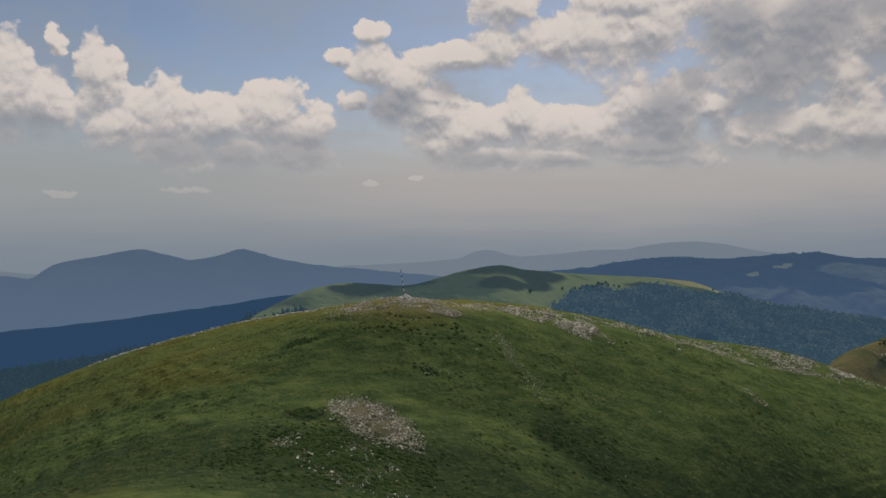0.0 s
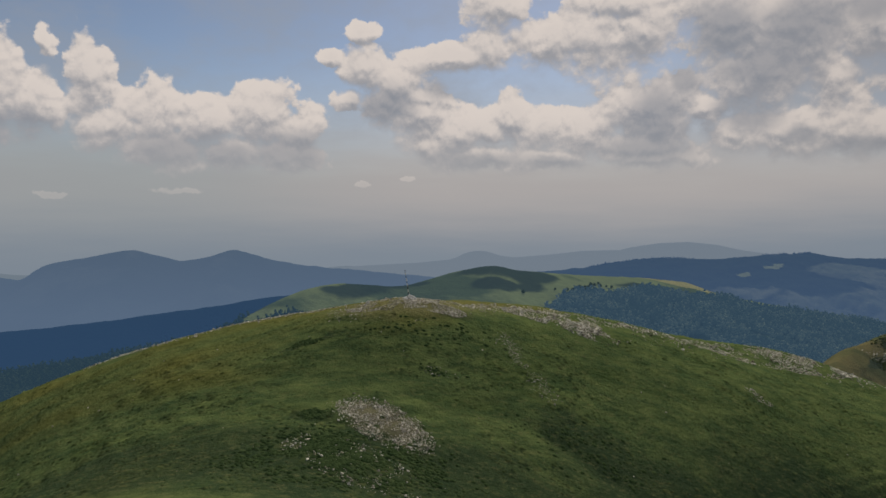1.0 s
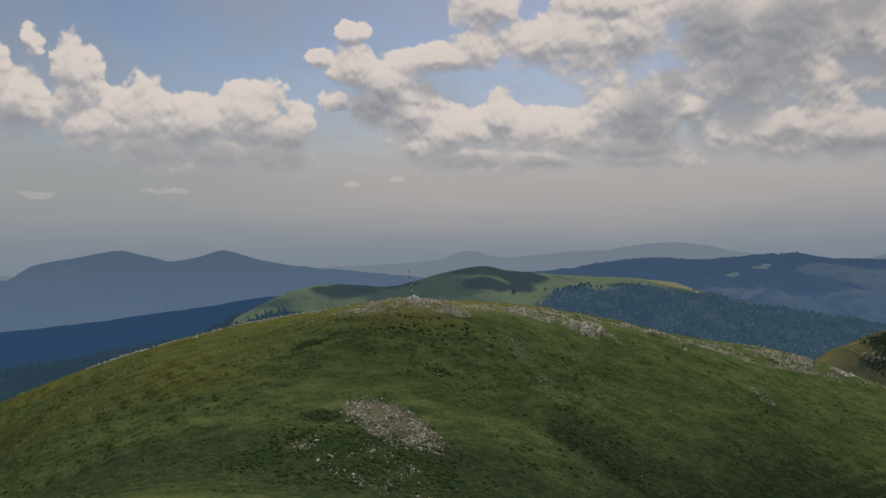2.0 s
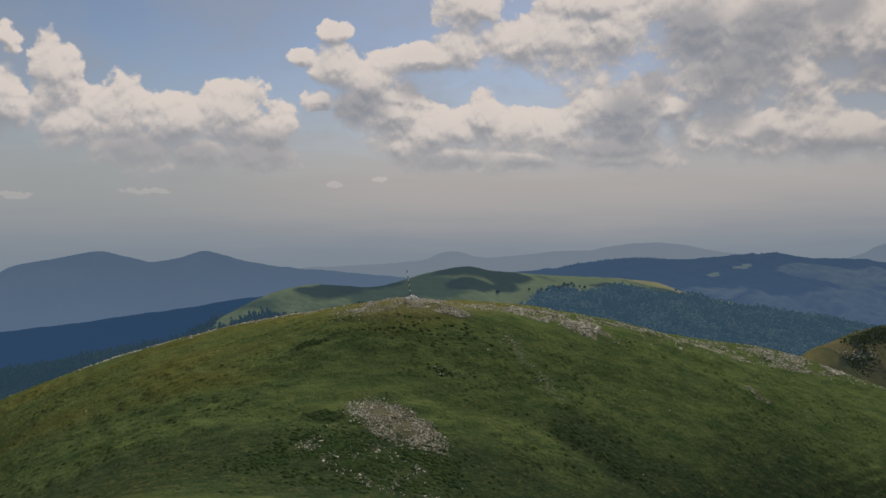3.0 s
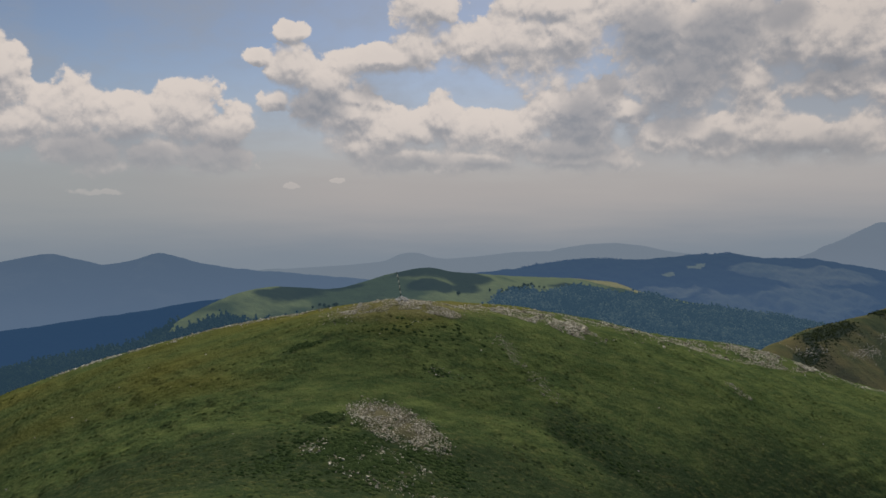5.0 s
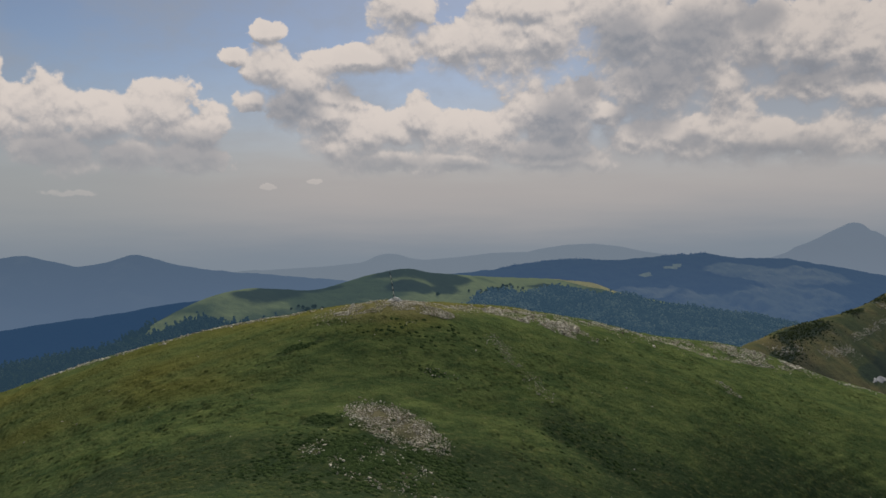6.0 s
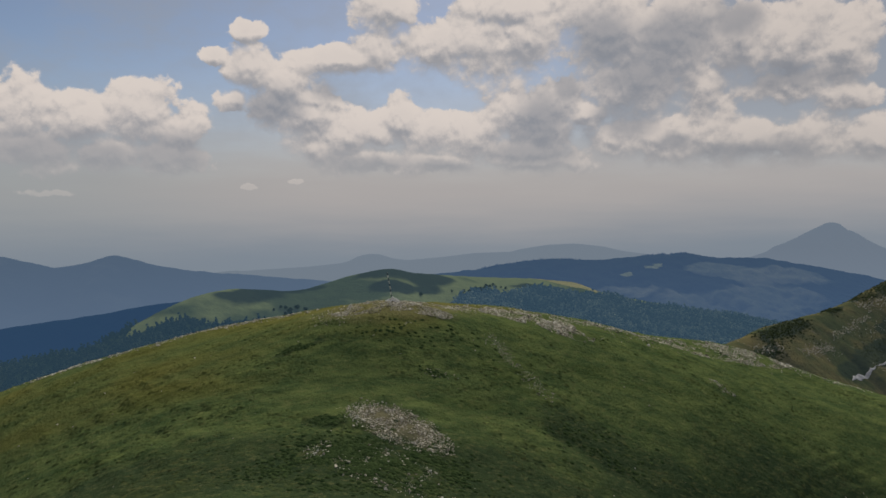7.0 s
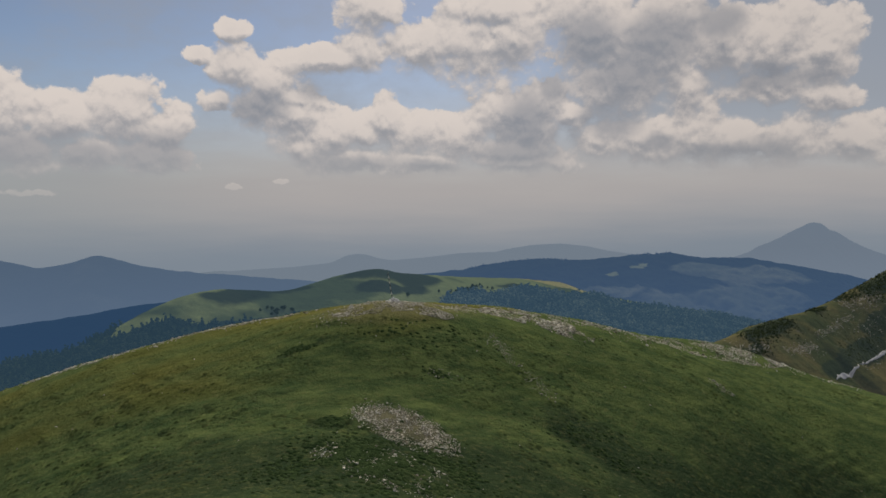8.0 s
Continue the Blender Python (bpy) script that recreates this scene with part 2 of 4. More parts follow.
    c = g.mix(g.ramp(speck, 0.60, 0.72, 0.0, 0.35), c, (0.235, 0.215, 0.115))
    return g.mix(g.ramp(speck, 0.42, 0.30, 0.0, 0.4), c, (0.022, 0.036, 0.016))


def make_turf():
    m, g, out = material("turf")
    p = spot(g)
    relief = g.math("ADD", g.noise(p, 1.6, 6.0, 0.7), g.math("MULTIPLY", g.noise(p, 0.4, 3.0), 1.5))
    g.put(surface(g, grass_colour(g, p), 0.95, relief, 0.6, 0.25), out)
    return m


def make_tuft():
    m, g, out = material("grass_blades")
    p = spot(g)
    each = g.node("ShaderNodeNewGeometry").outputs["Random Per Island"]
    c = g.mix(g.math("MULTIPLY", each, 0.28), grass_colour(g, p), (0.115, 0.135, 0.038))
    g.put(surface(g, c, 0.9), out)
    return m


def make_stone(name, low, high, lichen):
    m, g, out = material(name)
    p = spot(g)
    each = g.node("ShaderNodeObjectInfo").outputs["Random"]
    part = g.node("ShaderNodeNewGeometry").outputs["Random Per Island"]
    tone = g.math("FRACT", g.math("ADD", each, part))
    c = g.mix(g.math("POWER", tone, 1.1), low, high)
    c = g.mix(g.math("MULTIPLY", g.ramp(g.noise(p, 3.0, 5.0, 0.65), 0.48, 0.62), 0.6), c, lichen)
    c = g.mix(g.math("MULTIPLY", g.ramp(g.noise(p, 9.0, 4.0), 0.5, 0.66), 0.25), c, (0.07, 0.068, 0.062))
    g.put(surface(g, c, 0.9, g.noise(p, 6.0, 6.0, 0.7), 0.7, 0.08, gloss=0.2), out)
    return m


def make_paint(name, colour, wear):
    m, g, out = material(name)
    p = spot(g)
    c = g.mix(g.ramp(g.noise(p, 14.0, 4.0, 0.7), 0.55, 0.66), colour, wear)
    g.put(surface(g, c, 0.55, g.noise(p, 30.0, 3.0), 0.2, 0.01, gloss=0.4), out)
    return m


def painted_haze(g, lit, air, amount):
    """A far surface with haze painted on: an even airlight glow mixed into its material."""
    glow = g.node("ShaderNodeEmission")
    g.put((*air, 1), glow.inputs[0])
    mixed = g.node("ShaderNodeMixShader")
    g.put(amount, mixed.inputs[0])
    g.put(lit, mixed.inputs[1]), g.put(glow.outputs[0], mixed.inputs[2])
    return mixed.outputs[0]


def make_spur():
    """Rough brown pasture with stony ground, darkened in places by juniper and by painted gully shade."""
    m, g, out = material("mountain_pasture")
    p = spot(g)
    c = g.mix(g.ramp(g.noise(p, 0.012, 6.0, 0.65), 0.36, 0.6), (0.072, 0.086, 0.028), (0.165, 0.138, 0.05))
    c = g.mix(g.math("MULTIPLY", g.ramp(g.noise(p, 0.05, 6.0, 0.7), 0.5, 0.72), 0.5), c, (0.03, 0.042, 0.016))
    c = g.mix(g.math("MULTIPLY", g.ramp(g.noise(p, 0.035, 8.0, 0.75), 0.6, 0.7), 0.4), c, (0.26, 0.23, 0.17))
    dark_cover = g.node("ShaderNodeAttribute", attribute_name="juniper").outputs["Fac"]
    c = g.mix(g.ramp(g.math("ADD", dark_cover, g.math("MULTIPLY_ADD", g.noise(p, 0.06, 6.0, 0.65), 1.0, -0.5)), 0.3, 0.6, 0.0, 0.85), c, (0.034, 0.049, 0.024))
    # a thin haze glow is painted over the spur as well
    g.put(painted_haze(g, surface(g, c, 0.95, g.noise(p, 0.12, 8.0, 0.7), 0.7, 3.0), (0.062, 0.09, 0.11), 0.15), out)
    return m


def make_distant(name, wood, meadow, share, size, air, amount, cover=None, deep=0.0):
    """Woods and meadows of the far backdrop, with kilometres of haze painted in as glow."""
    m, g, out = material(name)
    p = spot(g)
    pick = g.ramp(g.noise(p, size, 4.0, 0.55), share - 0.05, share + 0.05)
    c = g.mix(pick, wood, meadow)
    # dark growth and cloud shade, painted into the colour by one mask
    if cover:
        dark_cover = g.node("ShaderNodeAttribute", attribute_name="growth_shade").outputs["Fac"]
        c = g.mix(g.ramp(g.math("ADD", dark_cover, g.math("MULTIPLY_ADD", g.noise(p, 0.012, 5.0, 0.6), 0.6, -0.3)), 0.2, 0.68, 0.0, 0.94), c, cover)
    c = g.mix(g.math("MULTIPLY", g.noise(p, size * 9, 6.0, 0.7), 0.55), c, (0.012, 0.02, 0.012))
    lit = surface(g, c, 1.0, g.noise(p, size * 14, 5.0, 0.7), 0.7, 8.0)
    # the painted haze glow is stronger lower down, over the valleys
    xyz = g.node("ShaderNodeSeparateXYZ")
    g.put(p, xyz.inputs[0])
    g.put(painted_haze(g, lit, air, g.ramp(xyz.outputs[2], -340.0, -120.0, amount + deep, amount, False)), out)
    return m


TURF, BLADES = make_turf(), make_tuft()
LIMESTONE = make_stone("limestone", (0.2, 0.18, 0.13), (0.92, 0.865, 0.73), (0.40, 0.35, 0.22))
DARK_ROCK = make_stone("weathered_rock", (0.09, 0.09, 0.085), (0.2, 0.195, 0.185), (0.13, 0.14, 0.09))
WHITE_STONE = make_stone("whitewashed_stone", (0.78, 0.78, 0.76), (0.92, 0.92, 0.90), (0.7, 0.69, 0.66))
BLACK_PAINT = make_paint("black_paint", (0.02, 0.02, 0.022), (0.06, 0.05, 0.045))
PALE_PAINT = make_paint("pale_yellow_paint", (0.74, 0.71, 0.58), (0.4, 0.37, 0.3))
PASTURE = make_spur()
SNOW = make_paint("old_snow", (0.44, 0.44, 0.45), (0.36, 0.35, 0.33))
# colours of the haze glow painted into the far materials
HAZE_GLOW = (0.100, 0.148, 0.226)
FAR_HAZE_GLOW = (0.165, 0.205, 0.25)
WOOD, MEADOW = (0.022, 0.042, 0.030), (0.075, 0.090, 0.040)
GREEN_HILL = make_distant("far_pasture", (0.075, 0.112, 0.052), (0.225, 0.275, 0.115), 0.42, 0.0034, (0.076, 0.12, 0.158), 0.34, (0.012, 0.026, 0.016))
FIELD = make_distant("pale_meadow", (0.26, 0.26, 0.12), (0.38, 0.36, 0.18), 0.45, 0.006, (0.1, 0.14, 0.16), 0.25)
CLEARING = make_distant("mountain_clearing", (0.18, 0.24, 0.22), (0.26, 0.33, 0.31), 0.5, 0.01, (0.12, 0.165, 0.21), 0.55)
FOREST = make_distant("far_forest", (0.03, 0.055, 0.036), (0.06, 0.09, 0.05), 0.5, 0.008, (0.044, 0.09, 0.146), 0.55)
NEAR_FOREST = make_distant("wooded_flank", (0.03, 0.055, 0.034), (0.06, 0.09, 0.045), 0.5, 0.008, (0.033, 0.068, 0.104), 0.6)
# cloud shade and blue haze are both put into the wooded ridge's colour
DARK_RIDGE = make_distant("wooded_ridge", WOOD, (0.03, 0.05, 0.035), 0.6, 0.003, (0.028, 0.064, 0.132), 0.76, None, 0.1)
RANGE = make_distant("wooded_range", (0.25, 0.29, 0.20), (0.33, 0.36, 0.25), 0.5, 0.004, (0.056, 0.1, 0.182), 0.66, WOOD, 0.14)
MOUNTAIN = make_distant("hazy_mountain", WOOD, (0.09, 0.11, 0.08), 0.55, 0.003, HAZE_GLOW, 0.76, None, 0.16)
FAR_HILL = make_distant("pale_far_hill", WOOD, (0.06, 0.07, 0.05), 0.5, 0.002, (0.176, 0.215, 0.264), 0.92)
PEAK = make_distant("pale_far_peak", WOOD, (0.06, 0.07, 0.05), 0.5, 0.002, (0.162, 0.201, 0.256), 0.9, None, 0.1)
PLAIN = make_distant("hazy_plain", WOOD, (0.09, 0.10, 0.07), 0.5, 0.0016, FAR_HAZE_GLOW, 0.92)


# ---------------------------------------------------------------- helpers
LATTICES = {}


def lattice(seed):
    if seed not in LATTICES:
        LATTICES[seed] = np.random.RandomState(seed).rand(256, 256)
    return LATTICES[seed]


def smooth_noise(x, y, seed):
    """Value noise between 0 and 1, one lump a metre of x and y."""
    a = lattice(seed)
    ix, iy = np.floor(x).astype(int), np.floor(y).astype(int)
    fx, fy = x - ix, y - iy
    fx, fy = fx * fx * (3 - 2 * fx), fy * fy * (3 - 2 * fy)
    i0, i1, j0, j1 = ix % 256, (ix + 1) % 256, iy % 256, (iy + 1) % 256
    return (a[i0, j0] * (1 - fx) + a[i1, j0] * fx) * (1 - fy) + (a[i0, j1] * (1 - fx) + a[i1, j1] * fx) * fy


def fractal(x, y, size, seed, octaves=4, gain=0.5):
    """Layered noise round 0, about -1 to 1, with lumps of that size."""
    total, weight, norm = 0.0, 1.0, 0.0
    for k in range(octaves):
        total = total + weight * (smooth_noise(x / size * 2 ** k + 17.3 * k, y / size * 2 ** k - 9.1 * k, seed + k) * 2 - 1)
        norm += weight
        weight *= gain
    return total / norm * 1.6


def mesh_object(name, verts, faces, mat, smooth=True):
    me = bpy.data.meshes.new(name)
    verts, faces = np.asarray(verts, dtype=np.float32), np.asarray(faces, dtype=np.int32)
    n, k = faces.shape
    me.vertices.add(len(verts)), me.loops.add(n * k), me.polygons.add(n)
    me.vertices.foreach_set("co", verts.ravel())
    me.loops.foreach_set("vertex_index", faces.ravel())
    me.polygons.foreach_set("loop_start", np.arange(0, n * k, k, dtype=np.int32))
    me.update(calc_edges=True)
    me.polygons.foreach_set("use_smooth", np.full(n, smooth))
    for m in (mat if isinstance(mat, (list, tuple)) else [mat]):
        me.materials.append(m)
    return new(name, me)


def grid_faces(nu, nv):
    i = (np.arange(nu - 1)[:, None] * nv + np.arange(nv - 1)[None, :]).ravel()
    return np.stack([i, i + nv, i + nv + 1, i + 1], 1)


def part(name, bm, mat, parent, label=""):
    me = bpy.data.meshes.new(name)
    bm.to_mesh(me)
    bm.free()
    me.materials.append(mat)
    ob = new(name, me)
    ob.parent = parent
    return tagged(ob, label)


def shared(name, me, m, parent):
    ob = new(name, me)
    ob.parent = parent
    ob.matrix_basis = m
    return ob


# ---------------------------------------------------------------- ground
SLOPE = [-2.94, 6.263, -17.803, -4.194, 5.245, 0.586, -0.309, -4.518, 9.136, -4.44, 3.656, -0.84, -0.421, -20.309,
         11.09, 1.881, -1.207, -0.11, 2.929, -6.766, 0.873, 0.725, 3.541, -1.591, -0.071, 0.549, 0.176, -0.561]
VALLEY = -460.0
# bumps and dips fitted to the crest and slope as the camera sees them: place and height
FITTED_BUMPS = [(-46, 84, -0.16), (-46, 97, -0.41), (-28, 97, -0.17), (6, 97, -0.33), (23, 97, -0.27), (-46, 110, -0.23), (-28, 110, -0.24), (6, 110, -0.49), (23, 110, -0.38), (-30, 121, -0.31), (-12, 121, 0.99), (4, 121, 0.24), (20, 121, -0.32), (38, 121, -0.14), (-40, 132, -0.3), (-24, 132, -0.81), (8, 132, -0.71), (20, 132, 0.16), (32, 132, 0.6), (44, 142, 0.21), (56, 146, -0.59), (68, 150, 0.31), (80, 156, 0.9), (-78, 156, 0.37)]


def hill_form(x, y):
    """The broad form of the summit dome and its fall to the valley."""
    cx, cy = np.clip(x, -98.0, 108.0), np.clip(y, 72.0, 188.0)
    u, v = cx / 70.0, (cy - 130.0) / 50.0
    z = 2.6 * np.exp(-((cx + 4) / 20) ** 2 - ((cy - 126) / np.where(cy < 126, 12.5, 9)) ** 2)
    z = z + 1.5 * np.exp(-((cx - 67) / 14) ** 2 - ((cy - 156) / 9) ** 2)
    for kx, ky, kh in FITTED_BUMPS:
        z = z + kh * np.exp(-((cx - kx) / 16) ** 2 - ((cy - ky) / 12) ** 2)
    k = 0
    for a in range(7):
        for b in range(7 - a):
            z = z + SLOPE[k] * u ** a * v ** b
            k += 1
    out = np.hypot(x - cx, y - cy)
    return z - 0.6 * out


def ground_z(x, y):
    x, y = np.asarray(x, float), np.asarray(y, float)
    z = hill_form(x, y)
    rough = np.clip(0.55 + 0.8 * fractal(x, y, 16.0, 40, 3), 0.12, 1.3)
    z = z + 0.36 * fractal(x, y, 13.0, 3, 3) + rough * 0.11 * fractal(x, y * 1.7, 2.4, 11, 4, 0.62)
    # a shallow gully running down to the right of the track
    s = np.clip((x - 6.0) / 22.0, 0, 1)
    z = z - 0.4 * np.exp(-((y - (101.5 - 9.0 * s)) / 2.2) ** 2) * np.exp(-((x - 15) / 11.0) ** 2)
    # low terraces trodden by sheep
    z = z + 0.06 * rough * np.sin(z * 4.2 + 2.5 * fractal(x, y, 9.0, 21, 2))
    r = np.hypot(x, y)
    floor = VALLEY + 30 * fractal(x, y, 500.0, 31, 4)
    z = np.maximum(z, floor)
    rim = np.clip((r - 4450) / 380.0, 0, 1)
    return np.where(r > 400, z + (rim * rim * (3 - 2 * rim)) * (-300 - VALLEY), z)


def spaced(dense_a, dense_b, step, low, high, grow=1.16):
    mid = list(np.arange(dense_a, dense_b + step / 2, step))
    for sign, limit in ((1, high), (-1, low)):
        d, q = step, mid[-1] if sign > 0 else mid[0]
        extra = []
        while (limit - q) * sign > 0:
            d = min(d * grow, 130.0)
            q = q + sign * d
            extra.append(q)
        mid = mid + extra if sign > 0 else extra[::-1] + mid
    return np.array(mid)


gx, gy = spaced(-90, 112, 0.5, -4850, 4850), spaced(76, 176, 0.5, -4850, 4850)
GX, GY = np.meshgrid(gx, gy, indexing="ij")
GZ = ground_z(GX, GY)
quads = grid_faces(len(gx), len(gy))
centre_r = np.hypot(GX, GY).ravel()[quads[:, 0]]
quads_in = centre_r < 4880
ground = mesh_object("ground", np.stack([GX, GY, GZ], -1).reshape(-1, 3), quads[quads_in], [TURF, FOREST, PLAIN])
# the two outer materials carry painted haze glow
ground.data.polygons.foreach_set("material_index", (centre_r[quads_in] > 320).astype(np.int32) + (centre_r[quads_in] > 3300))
tagged(ground, "grassy rounded mountain top falling to a hazy wooded plain", "ground", kind="structure")


# ---------------------------------------------------------------- far landforms
class Ridge:
    """A long hill: crest places, with the fall of its front and back per metre, and gullies that deepen downhill."""

    def __init__(self, crest, front, back, reach, gully, size, seed, rough=1.0):
        self.crest = np.array(crest, float)
        self.front, self.back, self.reach, self.gully, self.size, self.seed, self.rough = front, back, reach, gully, size, seed, rough
        x = self.crest[:, 0]
        fine = np.linspace(x[0], x[-1], 400)
        k = np.ones(9) / 9
        self.fx = fine
        self.fy, self.fz = (np.convolve(np.pad(np.interp(fine, x, self.crest[:, j]), 4, mode="edge"), k, "valid") for j in (1, 2))
        self.ff = np.interp(fine, x, np.broadcast_to(front, x.shape))

    def z(self, x, y):
        cy, cz, f = np.interp(x, self.fx, self.fy), np.interp(x, self.fx, self.fz), np.interp(x, self.fx, self.ff)
        v = y - cy
        d = np.abs(v)
        soft = self.size * 0.22
        fall = np.where(v < 0, f, self.back) * (np.sqrt(d * d + soft * soft) - soft)
        depth = np.clip(d / (self.size * 2.5), 0, 1)
        n = fractal(x * 1.6 + 0.25 * y, y * 0.45, self.size, self.seed, 4)
        small = fractal(x, y, self.size * 0.14, self.seed + 9, 3)
        end = np.clip(np.minimum(x - self.fx[0], self.fx[-1] - x) / (0.06 * (self.fx[-1] - self.fx[0])), 0, 1)
        return cz - fall + self.gully * depth * n + self.rough * (0.35 + 0.65 * depth) * small * self.size * 0.02 - (1 - end) ** 2 * 120

    def build(self, name, mat, label, category, nu=260, nv=90, kind="structure"):
        u = np.linspace(self.fx[0], self.fx[-1], nu)
        v = np.linspace(-1, 1, nv)
        v = np.sign(v) * np.abs(v) ** 1.3 * self.reach
        U, V = np.meshgrid(u, v, indexing="ij")
        Y = np.interp(U, self.fx, self.fy) + V
        Z = self.z(U, Y)
        ob = mesh_object(name, np.stack([U, Y, Z], -1).reshape(-1, 3), grid_faces(nu, nv), mat)
        return tagged(ob, label, category, kind=kind)


mountains = Ridge([(-2700, 3050, -330), (-2300, 3150, -250), (-1883, 3200, -223), (-1751, 3200, -242), (-1642, 3200, -172), (-1497, 3200, -146),
                   (-1293, 3200, -108), (-1185, 3200, -132), (-1077, 3200, -161), (-969, 3200, -142), (-854, 3200, -106), (-753, 3200, -137),
                   (-634, 3200, -165), (-442, 3200, -187), (-202, 3200, -209), (38, 3200, -230), (300, 3200, -260)],
                  0.55, 0.5, 800, 40, 260, 60, 1.3)
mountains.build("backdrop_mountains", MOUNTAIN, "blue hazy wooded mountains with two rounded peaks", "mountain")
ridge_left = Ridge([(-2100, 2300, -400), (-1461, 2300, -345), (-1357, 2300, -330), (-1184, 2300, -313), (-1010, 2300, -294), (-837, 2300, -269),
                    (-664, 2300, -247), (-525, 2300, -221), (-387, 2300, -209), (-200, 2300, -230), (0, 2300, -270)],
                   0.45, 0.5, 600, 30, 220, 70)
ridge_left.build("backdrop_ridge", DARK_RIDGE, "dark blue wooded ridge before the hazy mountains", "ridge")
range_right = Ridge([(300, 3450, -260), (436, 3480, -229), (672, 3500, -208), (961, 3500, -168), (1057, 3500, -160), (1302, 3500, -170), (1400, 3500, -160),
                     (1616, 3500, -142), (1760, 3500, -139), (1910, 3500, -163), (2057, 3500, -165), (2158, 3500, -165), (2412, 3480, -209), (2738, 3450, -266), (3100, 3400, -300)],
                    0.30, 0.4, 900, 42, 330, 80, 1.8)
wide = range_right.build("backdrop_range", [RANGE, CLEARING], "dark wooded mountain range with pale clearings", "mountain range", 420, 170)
mid = np.array([p.center[:] for p in wide.data.polygons])
cut = np.zeros(len(mid), bool)
for cx, cy, a, b in ((1490, 3318, 40, 20), (1530, 3345, 26, 22), (1335, 3245, 26, 30)):
    cut |= np.hypot((mid[:, 0] - cx) / a - 0.3 * (mid[:, 1] - cy) / b, (mid[:, 1] - cy) / b) + 0.3 * fractal(mid[:, 0], mid[:, 1], 30.0, 15, 2) < 1
wide.data.polygons.foreach_set("material_index", cut.astype(np.int32))


def woods_and_shade(ob, form, open_ground, rag, seed, size):
    """Woods and painted cloud shade as one dark cover, save on the open ground: ellipses of x and distance before the
    crest, with ragged rims.
    """
    at = np.array([v.co[:] for v in ob.data.vertices])
    fall = np.interp(at[:, 0], form.fx, form.fy) - at[:, 1]
    jx, jy = rag * fractal(at[:, 0], at[:, 1], size, seed, 4), 0.7 * rag * fractal(at[:, 0], at[:, 1], size, seed + 5, 4)
    free = np.full(len(at), -1.0)
    for cx, cf, a, b in open_ground:
        free = np.maximum(free, 1 - np.hypot((at[:, 0] + jx - cx) / a, (fall + jy - cf) / b))
    ob.data.attributes.new("growth_shade", "FLOAT", "POINT").data.foreach_set("value", np.clip(0.5 - 1.6 * free, 0, 1).astype(np.float32))


woods_and_shade(wide, range_right, [(1780, 215, 170, 75), (1950, 270, 150, 120), (1600, 640, 380, 170), (1250, 470, 150, 60), (1900, 500, 220, 150), (2150, 270, 190, 110)], 60, 320, 260.0)
far_hills = Ridge([(-719, 4250, -263), (-415, 4300, -243), (-98, 4300, -226), (94, 4300, -207), (139, 4300, -188), (172, 4300, -169), (239, 4300, -157), (304, 4300, -163), (369, 4300, -186), (450, 4300, -196), (647, 4300, -181), (844, 4300, -159), (1077, 4300, -154), (1245, 4300, -177), (1464, 4250, -212)],
                  0.4, 0.4, 450, 20, 130, 90, 0.5)
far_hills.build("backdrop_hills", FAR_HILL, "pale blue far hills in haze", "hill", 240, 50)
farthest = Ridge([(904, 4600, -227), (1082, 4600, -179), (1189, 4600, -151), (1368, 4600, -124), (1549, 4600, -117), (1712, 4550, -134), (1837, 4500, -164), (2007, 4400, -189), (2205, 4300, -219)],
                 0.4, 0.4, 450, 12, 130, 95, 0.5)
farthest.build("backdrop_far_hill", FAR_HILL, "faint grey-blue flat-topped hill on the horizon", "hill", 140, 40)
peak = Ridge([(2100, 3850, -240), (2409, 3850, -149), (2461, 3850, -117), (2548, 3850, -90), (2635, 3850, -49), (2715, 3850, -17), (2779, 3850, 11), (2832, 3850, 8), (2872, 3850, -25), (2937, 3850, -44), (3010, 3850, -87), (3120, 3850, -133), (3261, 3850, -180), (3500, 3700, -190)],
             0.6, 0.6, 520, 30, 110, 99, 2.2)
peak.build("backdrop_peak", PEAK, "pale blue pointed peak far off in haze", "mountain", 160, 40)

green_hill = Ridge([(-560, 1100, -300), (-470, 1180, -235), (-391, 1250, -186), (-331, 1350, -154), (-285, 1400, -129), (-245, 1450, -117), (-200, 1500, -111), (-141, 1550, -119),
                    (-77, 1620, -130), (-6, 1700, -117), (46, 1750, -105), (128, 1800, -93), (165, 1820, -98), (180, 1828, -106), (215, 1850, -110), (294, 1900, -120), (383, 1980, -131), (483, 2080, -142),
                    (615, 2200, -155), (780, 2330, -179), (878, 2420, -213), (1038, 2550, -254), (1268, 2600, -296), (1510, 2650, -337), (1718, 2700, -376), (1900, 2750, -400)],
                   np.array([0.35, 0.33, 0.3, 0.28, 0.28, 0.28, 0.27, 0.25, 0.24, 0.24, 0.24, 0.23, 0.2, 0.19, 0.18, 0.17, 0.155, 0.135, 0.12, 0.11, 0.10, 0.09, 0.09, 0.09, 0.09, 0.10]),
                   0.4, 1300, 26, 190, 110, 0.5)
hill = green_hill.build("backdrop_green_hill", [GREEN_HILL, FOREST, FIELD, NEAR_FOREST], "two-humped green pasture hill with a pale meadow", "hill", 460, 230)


def wood_edge(x, y):
    """How far before the crest the right-hand forest begins."""
    return np.where(x > 880, 105.0, 195.0 + 45 * np.clip((x - 500) / 200, 0, 1)) + 45 * fractal(x, y, 150.0, 66, 3) + 170 * np.clip((330 - x) / 115, 0, 3)


def hem_edge(x, y):
    """How far before the crest the left-hand trees begin."""
    return np.where(x < -335, -20.0, 110 + 0.2 * (x + 380) + 40 * fractal(x, y, 90.0, 71, 2))


